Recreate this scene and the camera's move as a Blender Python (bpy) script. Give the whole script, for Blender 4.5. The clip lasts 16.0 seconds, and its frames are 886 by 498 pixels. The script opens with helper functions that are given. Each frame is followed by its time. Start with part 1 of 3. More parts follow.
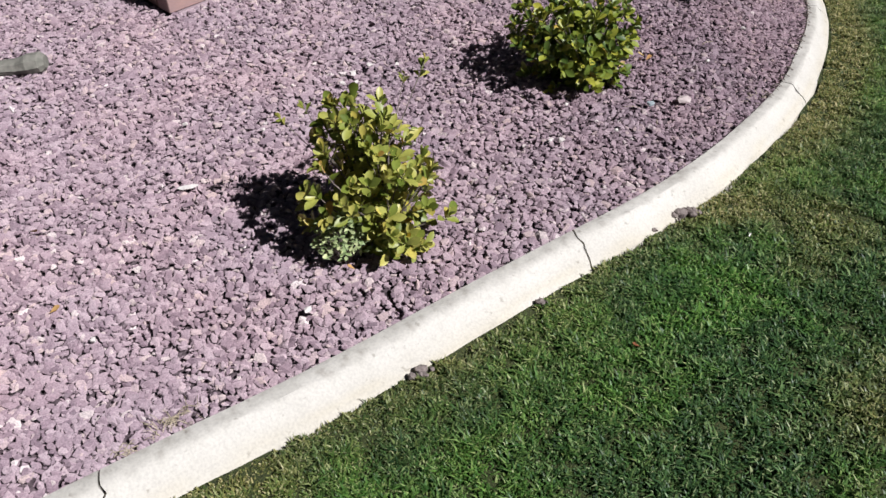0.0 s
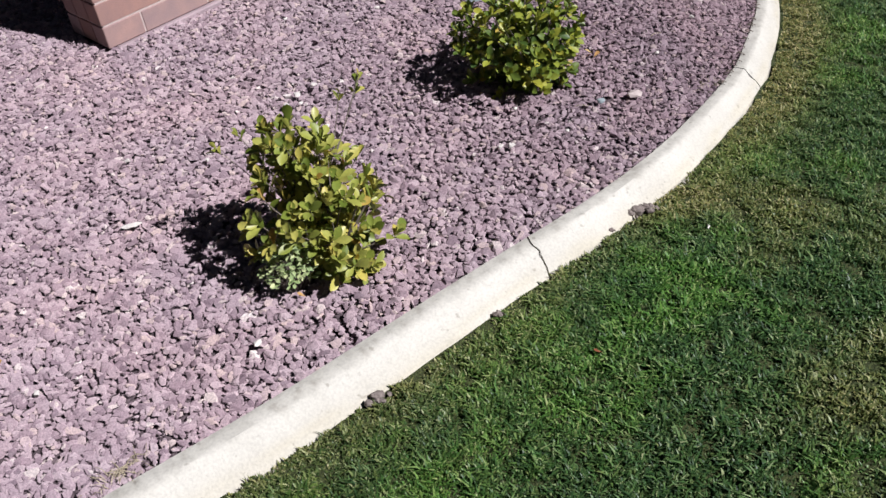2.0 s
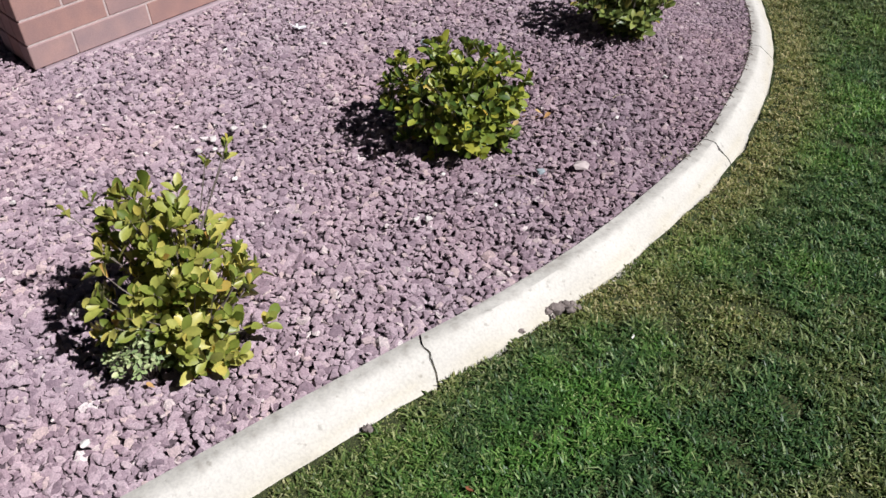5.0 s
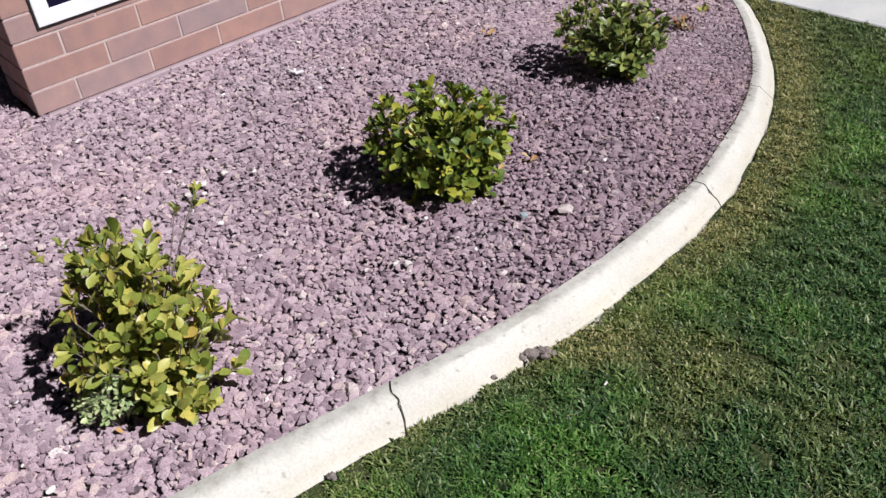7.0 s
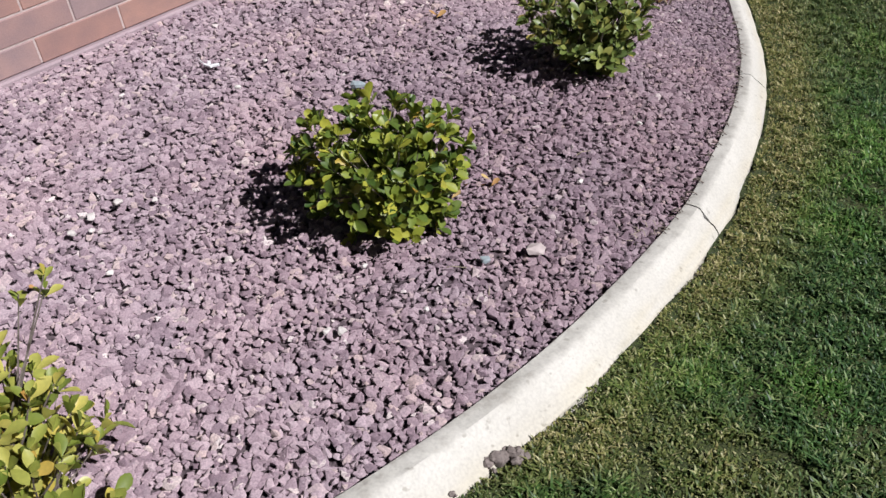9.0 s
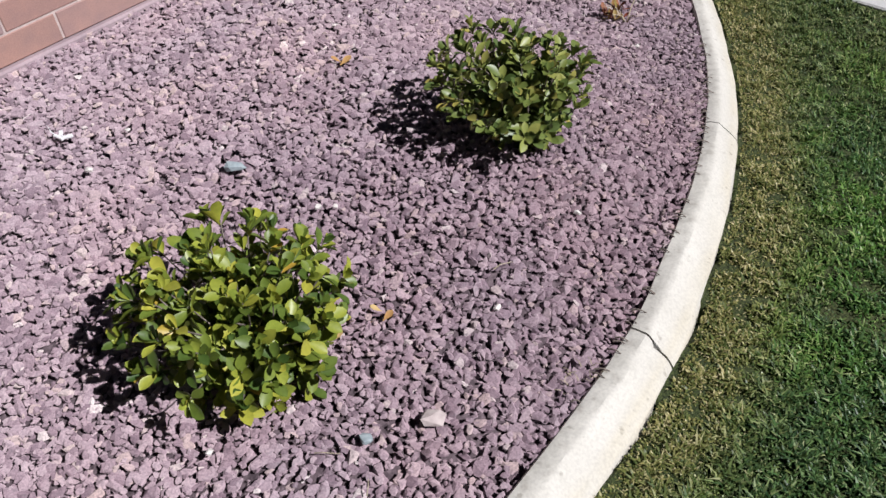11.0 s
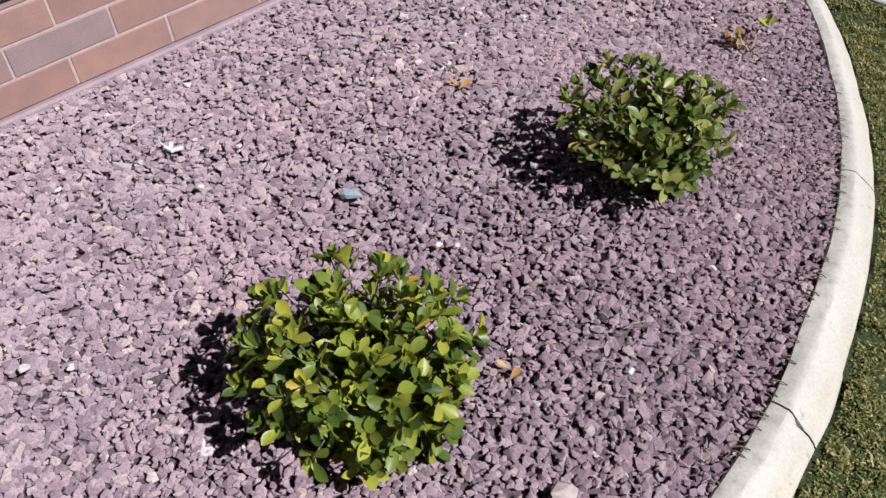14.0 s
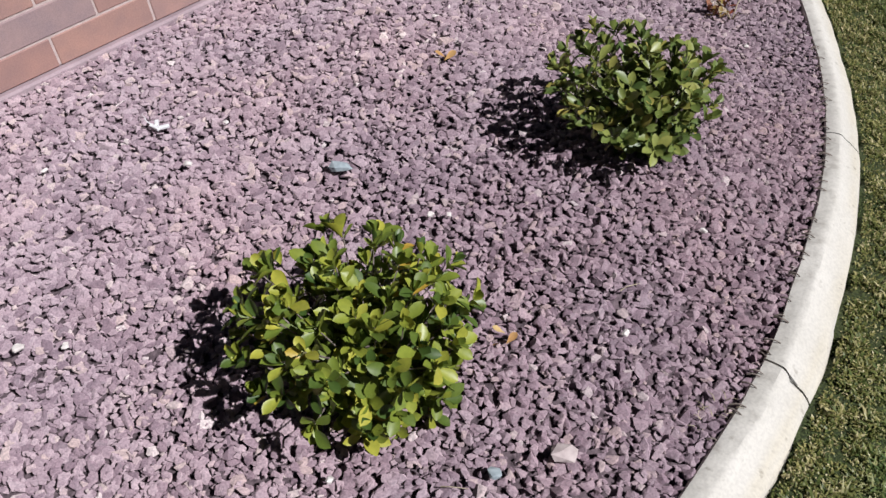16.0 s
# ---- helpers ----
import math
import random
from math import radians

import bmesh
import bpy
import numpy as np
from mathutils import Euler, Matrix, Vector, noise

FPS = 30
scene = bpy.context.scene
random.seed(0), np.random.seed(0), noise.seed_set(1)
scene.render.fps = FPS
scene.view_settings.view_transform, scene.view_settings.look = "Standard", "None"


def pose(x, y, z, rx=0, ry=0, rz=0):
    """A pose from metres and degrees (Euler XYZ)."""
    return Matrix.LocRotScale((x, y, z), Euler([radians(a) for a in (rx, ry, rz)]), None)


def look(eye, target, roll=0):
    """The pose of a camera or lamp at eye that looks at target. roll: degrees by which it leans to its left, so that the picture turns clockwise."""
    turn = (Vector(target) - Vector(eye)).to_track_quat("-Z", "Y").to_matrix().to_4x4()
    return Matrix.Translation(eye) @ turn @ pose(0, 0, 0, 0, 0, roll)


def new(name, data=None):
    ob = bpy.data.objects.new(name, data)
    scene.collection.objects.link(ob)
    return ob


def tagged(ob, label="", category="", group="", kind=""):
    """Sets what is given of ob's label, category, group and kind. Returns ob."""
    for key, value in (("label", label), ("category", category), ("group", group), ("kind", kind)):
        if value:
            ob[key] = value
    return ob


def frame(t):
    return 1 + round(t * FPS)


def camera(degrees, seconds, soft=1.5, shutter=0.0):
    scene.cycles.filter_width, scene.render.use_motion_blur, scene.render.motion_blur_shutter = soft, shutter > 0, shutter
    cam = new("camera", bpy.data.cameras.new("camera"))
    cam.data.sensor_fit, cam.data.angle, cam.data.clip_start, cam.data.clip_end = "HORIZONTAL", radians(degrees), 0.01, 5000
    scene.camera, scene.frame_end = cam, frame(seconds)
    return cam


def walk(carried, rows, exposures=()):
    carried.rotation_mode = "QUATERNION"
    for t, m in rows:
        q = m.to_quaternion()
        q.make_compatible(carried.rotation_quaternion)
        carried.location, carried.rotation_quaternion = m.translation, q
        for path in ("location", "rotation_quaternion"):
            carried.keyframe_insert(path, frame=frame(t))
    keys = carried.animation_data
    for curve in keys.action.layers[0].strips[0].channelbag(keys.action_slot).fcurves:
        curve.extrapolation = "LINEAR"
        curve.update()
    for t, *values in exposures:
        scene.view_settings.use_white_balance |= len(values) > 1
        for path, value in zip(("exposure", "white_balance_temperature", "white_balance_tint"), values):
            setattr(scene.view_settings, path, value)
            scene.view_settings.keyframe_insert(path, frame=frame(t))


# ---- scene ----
cam = camera(50.0, 16.0)
PATH = [
    (0, (3.336, -1.489, 1.574), (2.145, -0.494, 0.313), -4.3),
    (0.5, (3.321, -1.452, 1.54), (2.137, -0.464, 0.266), -7.1),
    (1, (3.338, -1.42, 1.546), (2.163, -0.41, 0.282), -7.4),
    (1.5, (3.352, -1.385, 1.535), (2.175, -0.361, 0.282), -8.6),
    (2, (3.351, -1.377, 1.531), (2.167, -0.354, 0.285), -8.5),
    (2.5, (3.363, -1.361, 1.525), (2.181, -0.333, 0.283), -8.6),
    (3, (3.377, -1.348, 1.521), (2.201, -0.311, 0.279), -8.5),
    (3.5, (3.362, -1.312, 1.525), (2.175, -0.283, 0.288), -7.8),
    (4, (3.308, -1.189, 1.49), (2.167, -0.133, 0.231), -5.2),
    (4.5, (3.259, -1.017, 1.472), (2.165, 0.061, 0.192), -5.4),
    (5, (3.316, -0.878, 1.451), (2.077, 0.104, 0.226), -6.0),
    (5.2, (3.349, -0.847, 1.455), (2.094, 0.126, 0.24), -4.6),
    (7.5, (3.402, -0.757, 1.447), (2.072, 0.199, 0.3), -7.9),
    (8, (3.368, -0.74, 1.424), (2.021, 0.172, 0.26), -7.0),
    (8.5, (3.209, -0.594, 1.359), (1.917, 0.35, 0.159), -3.9),
    (9, (2.999, -0.391, 1.352), (1.787, 0.587, 0.097), -6.8),
    (9.5, (2.894, -0.186, 1.334), (1.688, 0.768, 0.055), -5.5),
    (10, (2.83, 0.006, 1.31), (1.586, 0.871, 0.004), -5.9),
    (10.2, (2.808, 0.097, 1.32), (1.579, 0.963, 0.001), -6.9),
    (12.3, (2.527, 0.233, 1.307), (1.452, 1.226, -0.056), -6.5),
    (12.5, (2.521, 0.23, 1.305), (1.435, 1.211, -0.058), -6.8),
    (13, (2.494, 0.202, 1.313), (1.349, 1.112, -0.051), -6.1),
    (13.5, (2.467, 0.178, 1.346), (1.25, 1.025, 0.003), -5.8),
    (14, (2.473, 0.195, 1.345), (1.255, 1.041, 0.004), -7.4),
    (14.5, (2.485, 0.223, 1.322), (1.303, 1.094, -0.037), -8.9),
    (15, (2.476, 0.216, 1.313), (1.308, 1.073, -0.066), -8.1),
    (15.5, (2.456, 0.169, 1.334), (1.253, 0.987, -0.038), -7.9),
    (16, (2.474, 0.162, 1.326), (1.296, 1.021, -0.044), -8.0),
]
walk(cam, [(t, look(eye, target, roll)) for t, eye, target, roll in PATH], [(0, 0.20, 6190, 13.5), (8, 0.19, 6190, 13.5), (9, 0.13, 6190, 13.5), (10.2, 0.12, 6190, 13.5), (12.3, 0.23, 6190, 13.5), (13, 0.23, 6190, 13.5), (14, 0.14, 6190, 13.5), (16, 0.10, 6190, 13.5)])

# ---- world, sun ----
SUN_AZ, SUN_EL = math.atan2(0.24, 0.97), radians(44.5)
world = bpy.data.worlds.new("sky")
scene.world = world
world.use_nodes = True
wn = world.node_tree
sky = wn.nodes.new("ShaderNodeTexSky")
sky.sky_type, sky.sun_disc = "NISHITA", False
sky.sun_elevation, sky.sun_rotation = SUN_EL, math.pi / 2 - SUN_AZ
wn.links.new(sky.outputs[0], wn.nodes["Background"].inputs[0])
wn.nodes["Background"].inputs[1].default_value = 0.0048
sun = new("sun", bpy.data.lights.new("sun", "SUN"))
sun.data.energy, sun.data.angle, sun.data.color = 5.0, radians(0.55), (1.0, 0.975, 0.95)
toward = Vector((math.cos(SUN_EL) * math.cos(SUN_AZ), math.cos(SUN_EL) * math.sin(SUN_AZ), math.sin(SUN_EL)))
sun.matrix_world = look(toward * 20, (0, 0, 0))


# ---- materials ----
def material(name, rough=0.8, metal=0.0):
    m = bpy.data.materials.new(name)
    m.use_nodes = True
    b = m.node_tree.nodes["Principled BSDF"]
    b.inputs["Roughness"].default_value, b.inputs["Metallic"].default_value = rough, metal
    return m, m.node_tree, b


def node(t, kind, **values):
    n = t.nodes.new("ShaderNode" + kind)
    for key, v in values.items():
        n.inputs[key.replace("_", " ")].default_value = v
    return n


def ramp(t, source, stops):
    r = t.nodes.new("ShaderNodeValToRGB")
    while len(r.color_ramp.elements) < len(stops):
        r.color_ramp.elements.new(0.5)
    for e, (p, c) in zip(r.color_ramp.elements, stops):
        e.position, e.color = p, (*c, 1)
    t.links.new(source, r.inputs[0])
    return r.outputs[0]


def blend(t, a, b, factor, mode="MIX"):
    n = t.nodes.new("ShaderNodeMix")
    n.data_type, n.blend_type = "RGBA", mode
    for s, v in ((n.inputs[0], factor), (n.inputs[6], a), (n.inputs[7], b)):
        if isinstance(v, bpy.types.NodeSocket):
            t.links.new(v, s)
        elif isinstance(v, tuple):
            s.default_value = (*v, 1)
        else:
            s.default_value = v
    return n.outputs[2]


def spots(t, scale, detail=4.0, rough=0.6):
    c = t.nodes.new("ShaderNodeTexCoord")
    n = node(t, "TexNoise", Scale=scale, Detail=detail, Roughness=rough)
    t.links.new(c.outputs["Object"], n.inputs["Vector"])
    return n.outputs[0]


def place_spots(t, scale, detail=3.0):
    g = t.nodes.new("ShaderNodeNewGeometry")
    n = node(t, "TexNoise", Scale=scale, Detail=detail)
    t.links.new(g.outputs["Position"], n.inputs["Vector"])
    return n.outputs[0]


def island(t):
    return t.nodes.new("ShaderNodeNewGeometry").outputs["Random Per Island"]


def chance(t):
    return t.nodes.new("ShaderNodeObjectInfo").outputs["Random"]


def relief(t, b, height, strength, distance):
    n = node(t, "Bump", Strength=strength, Distance=distance)
    t.links.new(height, n.inputs["Height"])
    t.links.new(n.outputs[0], b.inputs["Normal"])


def gravel_material():
    m, t, b = material("crushed_stone", 0.62)
    b.inputs["Diffuse Roughness"].default_value = 1.0
    base = ramp(t, island(t), [(0.0, (0.21, 0.152, 0.182)), (0.2, (0.295, 0.218, 0.252)), (0.55, (0.37, 0.283, 0.318)),
                               (0.88, (0.435, 0.345, 0.378)), (0.965, (0.47, 0.37, 0.36)), (0.99, (0.52, 0.45, 0.445)), (1.0, (0.64, 0.58, 0.57))])
    fine = ramp(t, place_spots(t, 240, 5), [(0.3, (0.62, 0.61, 0.645)), (0.7, (1.36, 1.345, 1.335))])
    dust = ramp(t, place_spots(t, 2.2, 4), [(0.42, (1.0, 1.012, 1.0)), (0.7, (1.135, 1.085, 1.03))])
    c = blend(t, blend(t, base, fine, 0.8, "MULTIPLY"), dust, 0.8, "MULTIPLY")
    # finer stones by the kerb's far half: dimmer sunward look put into their colour
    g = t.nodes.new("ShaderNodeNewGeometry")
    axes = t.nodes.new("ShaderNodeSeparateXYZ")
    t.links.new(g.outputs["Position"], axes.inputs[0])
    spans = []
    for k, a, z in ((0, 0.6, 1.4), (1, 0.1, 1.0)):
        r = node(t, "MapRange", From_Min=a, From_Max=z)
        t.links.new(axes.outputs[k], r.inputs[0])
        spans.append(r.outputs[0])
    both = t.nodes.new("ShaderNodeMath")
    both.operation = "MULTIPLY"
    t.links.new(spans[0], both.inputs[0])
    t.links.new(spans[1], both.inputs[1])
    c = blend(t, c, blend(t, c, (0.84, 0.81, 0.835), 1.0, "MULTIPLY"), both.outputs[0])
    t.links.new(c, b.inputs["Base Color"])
    relief(t, b, place_spots(t, 380, 5), 0.55, 0.002)
    return m


def bed_material():
    m, t, b = material("gravel_dirt", 0.95)
    c = ramp(t, place_spots(t, 60, 6), [(0.3, (0.06, 0.042, 0.05)), (0.7, (0.17, 0.125, 0.14))])
    t.links.new(c, b.inputs["Base Color"])
    relief(t, b, place_spots(t, 70, 6), 1.0, 0.01)
    return m


def concrete_material(name, light, dark, scale=1.0):
    m, t, b = material(name, 0.85)
    big = ramp(t, place_spots(t, 5 * scale, 6), [(0.35, dark), (0.62, light)])
    fine = ramp(t, place_spots(t, 160, 6), [(0.3, (0.82, 0.82, 0.82)), (0.6, (1.03, 1.03, 1.02))])
    pits = ramp(t, place_spots(t, 45, 3), [(0.26, (0.55, 0.53, 0.5)), (0.34, (1, 1, 1))])
    c = blend(t, blend(t, big, fine, 0.7, "MULTIPLY"), pits, 0.7, "MULTIPLY")
    t.links.new(c, b.inputs["Base Color"])
    relief(t, b, place_spots(t, 220, 6), 0.35, 0.002)
    return m


def kerb_material():
    m = concrete_material("kerb_concrete", (0.605, 0.585, 0.535), (0.56, 0.54, 0.49))
    t = m.node_tree
    b = t.nodes["Principled BSDF"]
    plain = b.inputs["Base Color"].links[0].from_socket
    mark = t.nodes.new("ShaderNodeAttribute")
    mark.attribute_name = "weather"
    add = t.nodes.new("ShaderNodeMath")
    add.operation = "MULTIPLY_ADD"
    t.links.new(ramp(t, place_spots(t, 34, 8), [(0.36, (0.12, 0.12, 0.12)), (0.68, (0.9, 0.9, 0.9))]), add.inputs[0])
    add.inputs[1].default_value = 0.7
    t.links.new(mark.outputs["Fac"], add.inputs[2])
    grime = ramp(t, add.outputs[0], [(0.45, (1, 1, 1)), (0.64, (0.965, 0.965, 0.96)), (0.8, (0.90, 0.90, 0.895)), (0.93, (0.82, 0.81, 0.80)), (1.0, (0.72, 0.705, 0.69))])
    soiled = t.nodes.new("ShaderNodeAttribute")
    soiled.attribute_name = "soil_stain"
    tint = blend(t, (1.0, 1.0, 1.0), (0.965, 0.93, 0.845), soiled.outputs["Fac"])
    t.links.new(blend(t, blend(t, plain, grime, 1.0, "MULTIPLY"), tint, 1.0, "MULTIPLY"), b.inputs["Base Color"])
    return m


def mark_value(t, name):
    n = t.nodes.new("ShaderNodeAttribute")
    n.attribute_name = name
    return n.outputs["Fac"]


def soil_material():
    m, t, b = material("lawn_soil", 0.95)
    thatch = ramp(t, place_spots(t, 210, 6), [(0.3, (0.02, 0.022, 0.009)), (0.55, (0.055, 0.056, 0.022)), (0.75, (0.12, 0.11, 0.05))])
    far = ramp(t, place_spots(t, 1.3, 5), [(0.35, (0.5, 0.95, 0.42)), (0.65, (1.0, 1.3, 0.75))])
    t.links.new(blend(t, thatch, far, 0.7, "MULTIPLY"), b.inputs["Base Color"])
    relief(t, b, place_spots(t, 120, 6), 1.0, 0.01)
    return m


def grass_material():
    m, t, b = material("grass_blade", 0.5)
    dull = ramp(t, island(t), [(0.0, (0.015, 0.043, 0.014)), (0.45, (0.031, 0.082, 0.021)), (0.75, (0.062, 0.135, 0.035)), (0.93, (0.115, 0.20, 0.065)), (1.0, (0.26, 0.32, 0.16))])
    lush = ramp(t, island(t), [(0.0, (0.03, 0.085, 0.012)), (0.5, (0.06, 0.16, 0.024)), (0.8, (0.125, 0.255, 0.044)), (1.0, (0.26, 0.34, 0.12))])
    fresh = blend(t, dull, lush, mark_value(t, "lush"))
    dry = ramp(t, island(t), [(0.0, (0.06, 0.09, 0.02)), (0.4, (0.14, 0.155, 0.04)), (0.75, (0.27, 0.245, 0.085)), (1.0, (0.5, 0.44, 0.24))])
    where = mark_value(t, "dry")
    t.links.new(blend(t, fresh, dry, where), b.inputs["Base Color"])
    b.inputs["Transmission Weight"].default_value = 0.0
    return m


def leaf_material(name, stops, rough=0.44):
    m, t, b = material(name, rough)
    add = t.nodes.new("ShaderNodeMath")
    add.operation = "ADD"
    t.links.new(chance(t), add.inputs[0])
    t.links.new(island(t), add.inputs[1])
    wrap = t.nodes.new("ShaderNodeMath")
    wrap.operation = "FRACT"
    t.links.new(add.outputs[0], wrap.inputs[0])
    c = ramp(t, wrap.outputs[0], stops)
    c2 = ramp(t, island(t), [(0.0, (0.8, 0.85, 0.8)), (1.0, (1.2, 1.15, 1.1))])
    vein = ramp(t, spots(t, 90, 3), [(0.35, (0.82, 0.85, 0.8)), (0.7, (1.12, 1.1, 1.0))])
    col = blend(t, blend(t, c, vein, 0.8, "MULTIPLY"), c2, 0.8, "MULTIPLY")
    t.links.new(col, b.inputs["Base Color"])
    b.inputs["Coat Weight"].default_value, b.inputs["Coat Roughness"].default_value = 0.08, 0.4
    tr = t.nodes.new("ShaderNodeBsdfTranslucent")
    t.links.new(col, tr.inputs[0])
    mix = node(t, "MixShader", Fac=0.1)
    t.links.new(b.outputs[0], mix.inputs[1])
    t.links.new(tr.outputs[0], mix.inputs[2])
    t.links.new(mix.outputs[0], t.nodes["Material Output"].inputs[0])
    relief(t, b, spots(t, 140, 3), 0.25, 0.001)
    return m


def twig_material():
    m, t, b = material("bark", 0.85)
    t.links.new(ramp(t, spots(t, 60, 4), [(0.3, (0.08, 0.06, 0.05)), (0.7, (0.27, 0.23, 0.20))]), b.inputs["Base Color"])
    return m


def brick_material():
    m, t, b = material("fired_brick", 0.85)
    base = ramp(t, chance(t), [(0.0, (0.34, 0.205, 0.182)), (0.3, (0.37, 0.226, 0.194)), (0.55, (0.345, 0.228, 0.215)), (0.75, (0.32, 0.236, 0.238)), (1.0, (0.38, 0.245, 0.225))])
    clouds = ramp(t, place_spots(t, 14, 5), [(0.3, (0.84, 0.86, 0.9)), (0.7, (1.12, 1.06, 1.0))])
    fine = ramp(t, place_spots(t, 260, 5), [(0.3, (0.85, 0.85, 0.85)), (0.7, (1.1, 1.1, 1.1))])
    t.links.new(blend(t, blend(t, base, clouds, 0.9, "MULTIPLY"), fine, 0.8, "MULTIPLY"), b.inputs["Base Color"])
    relief(t, b, place_spots(t, 240, 5), 0.4, 0.002)
    return m


def plain_material(name, low, high, rough=0.6, scale=30, metal=0.0):
    m, t, b = material(name, rough, metal)
    t.links.new(ramp(t, place_spots(t, scale, 5), [(0.3, low), (0.7, high)]), b.inputs["Base Color"])
    relief(t, b, place_spots(t, scale * 5, 5), 0.2, 0.002)
    return m


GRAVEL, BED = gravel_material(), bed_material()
KERB = kerb_material()
FOOT = concrete_material("footing_concrete", (0.40, 0.31, 0.335), (0.31, 0.24, 0.262))
WALKWAY = concrete_material("pavement_concrete", (0.62, 0.62, 0.60), (0.54, 0.54, 0.53))
SOIL, GRASS = soil_material(), grass_material()
LEAF_A = leaf_material("shrub_leaf", [(0.0, (0.045, 0.09, 0.02)), (0.25, (0.115, 0.165, 0.028)), (0.5, (0.19, 0.24, 0.036)), (0.8, (0.30, 0.33, 0.048)), (0.975, (0.42, 0.40, 0.06)), (1.0, (0.46, 0.29, 0.045))])
LEAF_B = leaf_material("yellowed_leaf", [(0.0, (0.12, 0.165, 0.025)), (0.25, (0.22, 0.26, 0.048)), (0.5, (0.36, 0.37, 0.085)), (0.85, (0.48, 0.445, 0.12)), (0.98, (0.48, 0.39, 0.08)), (1.0, (0.46, 0.27, 0.07))])
LEAF_C = leaf_material("dark_leaf", [(0.0, (0.065, 0.11, 0.03)), (0.5, (0.155, 0.195, 0.05)), (0.85, (0.28, 0.305, 0.085)), (1.0, (0.38, 0.32, 0.085))])
LEAF_W = leaf_material("weed_leaf", [(0.0, (0.28, 0.38, 0.17)), (1.0, (0.50, 0.56, 0.32))], 0.6)
LEAF_R = leaf_material("red_leaf", [(0.0, (0.22, 0.05, 0.03)), (0.7, (0.32, 0.12, 0.06)), (1.0, (0.36, 0.28, 0.08))], 0.6)
TWIG, BRICK = twig_material(), brick_material()
DRY = plain_material("dry_stalk", (0.30, 0.25, 0.17), (0.5, 0.43, 0.32), 0.8, 80)
MORTAR = plain_material("mortar", (0.43, 0.345, 0.325), (0.56, 0.46, 0.435), 0.9, 60)
WHITE = plain_material("white_enamel", (0.76, 0.76, 0.77), (0.84, 0.84, 0.84), 0.35, 8)
BLACK = plain_material("black_gasket", (0.012, 0.012, 0.014), (0.025, 0.025, 0.028), 0.5, 20)
NAVY = plain_material("dark_blue_panel", (0.006, 0.005, 0.02), (0.012, 0.009, 0.035), 0.25, 6)
PALE = plain_material("pale_stone", (0.62, 0.57, 0.54), (0.8, 0.76, 0.72), 0.8, 120)
BLUE = plain_material("blue_grey_slate", (0.30, 0.36, 0.39), (0.40, 0.46, 0.48), 0.75, 120)
GREENROCK = plain_material("grey_green_rock", (0.15, 0.15, 0.125), (0.26, 0.25, 0.215), 0.9, 45)
CLOD = plain_material("dirt_clod", (0.13, 0.105, 0.095), (0.28, 0.235, 0.215), 0.95, 150)


# ---- mesh helpers ----
def part(name, bm, mat, parent=None, label="", smooth=False):
    me = bpy.data.meshes.new(name)
    bm.to_mesh(me)
    bm.free()
    me.materials.append(mat)
    if smooth:
        me.shade_smooth()
    ob = new(name, me)
    ob.parent = parent
    return tagged(ob, label)


def bulk(name, verts, tris, mat, parent=None, **marks):
    """One mesh from numpy arrays of vertices and triangles; marks: named values, one a vertex."""
    me = bpy.data.meshes.new(name)
    me.vertices.add(len(verts))
    me.vertices.foreach_set("co", np.ascontiguousarray(verts, dtype=np.float32).ravel())
    me.loops.add(tris.size)
    me.loops.foreach_set("vertex_index", tris.astype(np.int32).ravel())
    me.polygons.add(len(tris))
    me.polygons.foreach_set("loop_start", np.arange(0, tris.size, 3, dtype=np.int32))
    me.update(calc_edges=True)
    me.validate()
    me.materials.append(mat)
    me.shade_flat()
    for key, values in marks.items():
        me.attributes.new(key, "FLOAT", "POINT").data.foreach_set("value", np.ascontiguousarray(values, dtype=np.float32))
    ob = new(name, me)
    ob.parent = parent
    return ob


def thing(name, at, label, category, group=""):
    ob = new(name)
    ob.location = at
    ob.empty_display_size = 0.05
    return tagged(ob, label, category, group)


def box(bm, x0, x1, y0, y1, z0, z1, bevel=0.0):
    r = bmesh.ops.create_cube(bm, size=1.0)
    bmesh.ops.scale(bm, vec=(x1 - x0, y1 - y0, z1 - z0), verts=r["verts"])
    bmesh.ops.translate(bm, vec=((x0 + x1) / 2, (y0 + y1) / 2, (z0 + z1) / 2), verts=r["verts"])
    if bevel:
        edges = list({e for v in r["verts"] for e in v.link_edges})
        bmesh.ops.bevel(bm, geom=edges, offset=bevel, segments=1, affect="EDGES")


def tube(bm, points, radii, sides=5):
    """A tapered tube along points."""
    rings = []
    for i, p in enumerate(points):
        a, b = points[max(i - 1, 0)], points[min(i + 1, len(points) - 1)]
        q = (Vector(b) - Vector(a)).to_track_quat("Z", "Y")
        rings.append([bm.verts.new(Vector(p) + q @ Vector((radii[i] * math.cos(k * math.tau / sides), radii[i] * math.sin(k * math.tau / sides), 0))) for k in range(sides)])
    for r0, r1 in zip(rings, rings[1:]):
        for k in range(sides):
            bm.faces.new((r0[k], r0[(k + 1) % sides], r1[(k + 1) % sides], r1[k]))
    bm.faces.new(rings[-1])
    bm.faces.new(rings[0][::-1])


def step(a, b, x):
    t = np.clip((np.asarray(x, float) - a) / (b - a), 0, 1)
    return t * t * (3 - 2 * t)


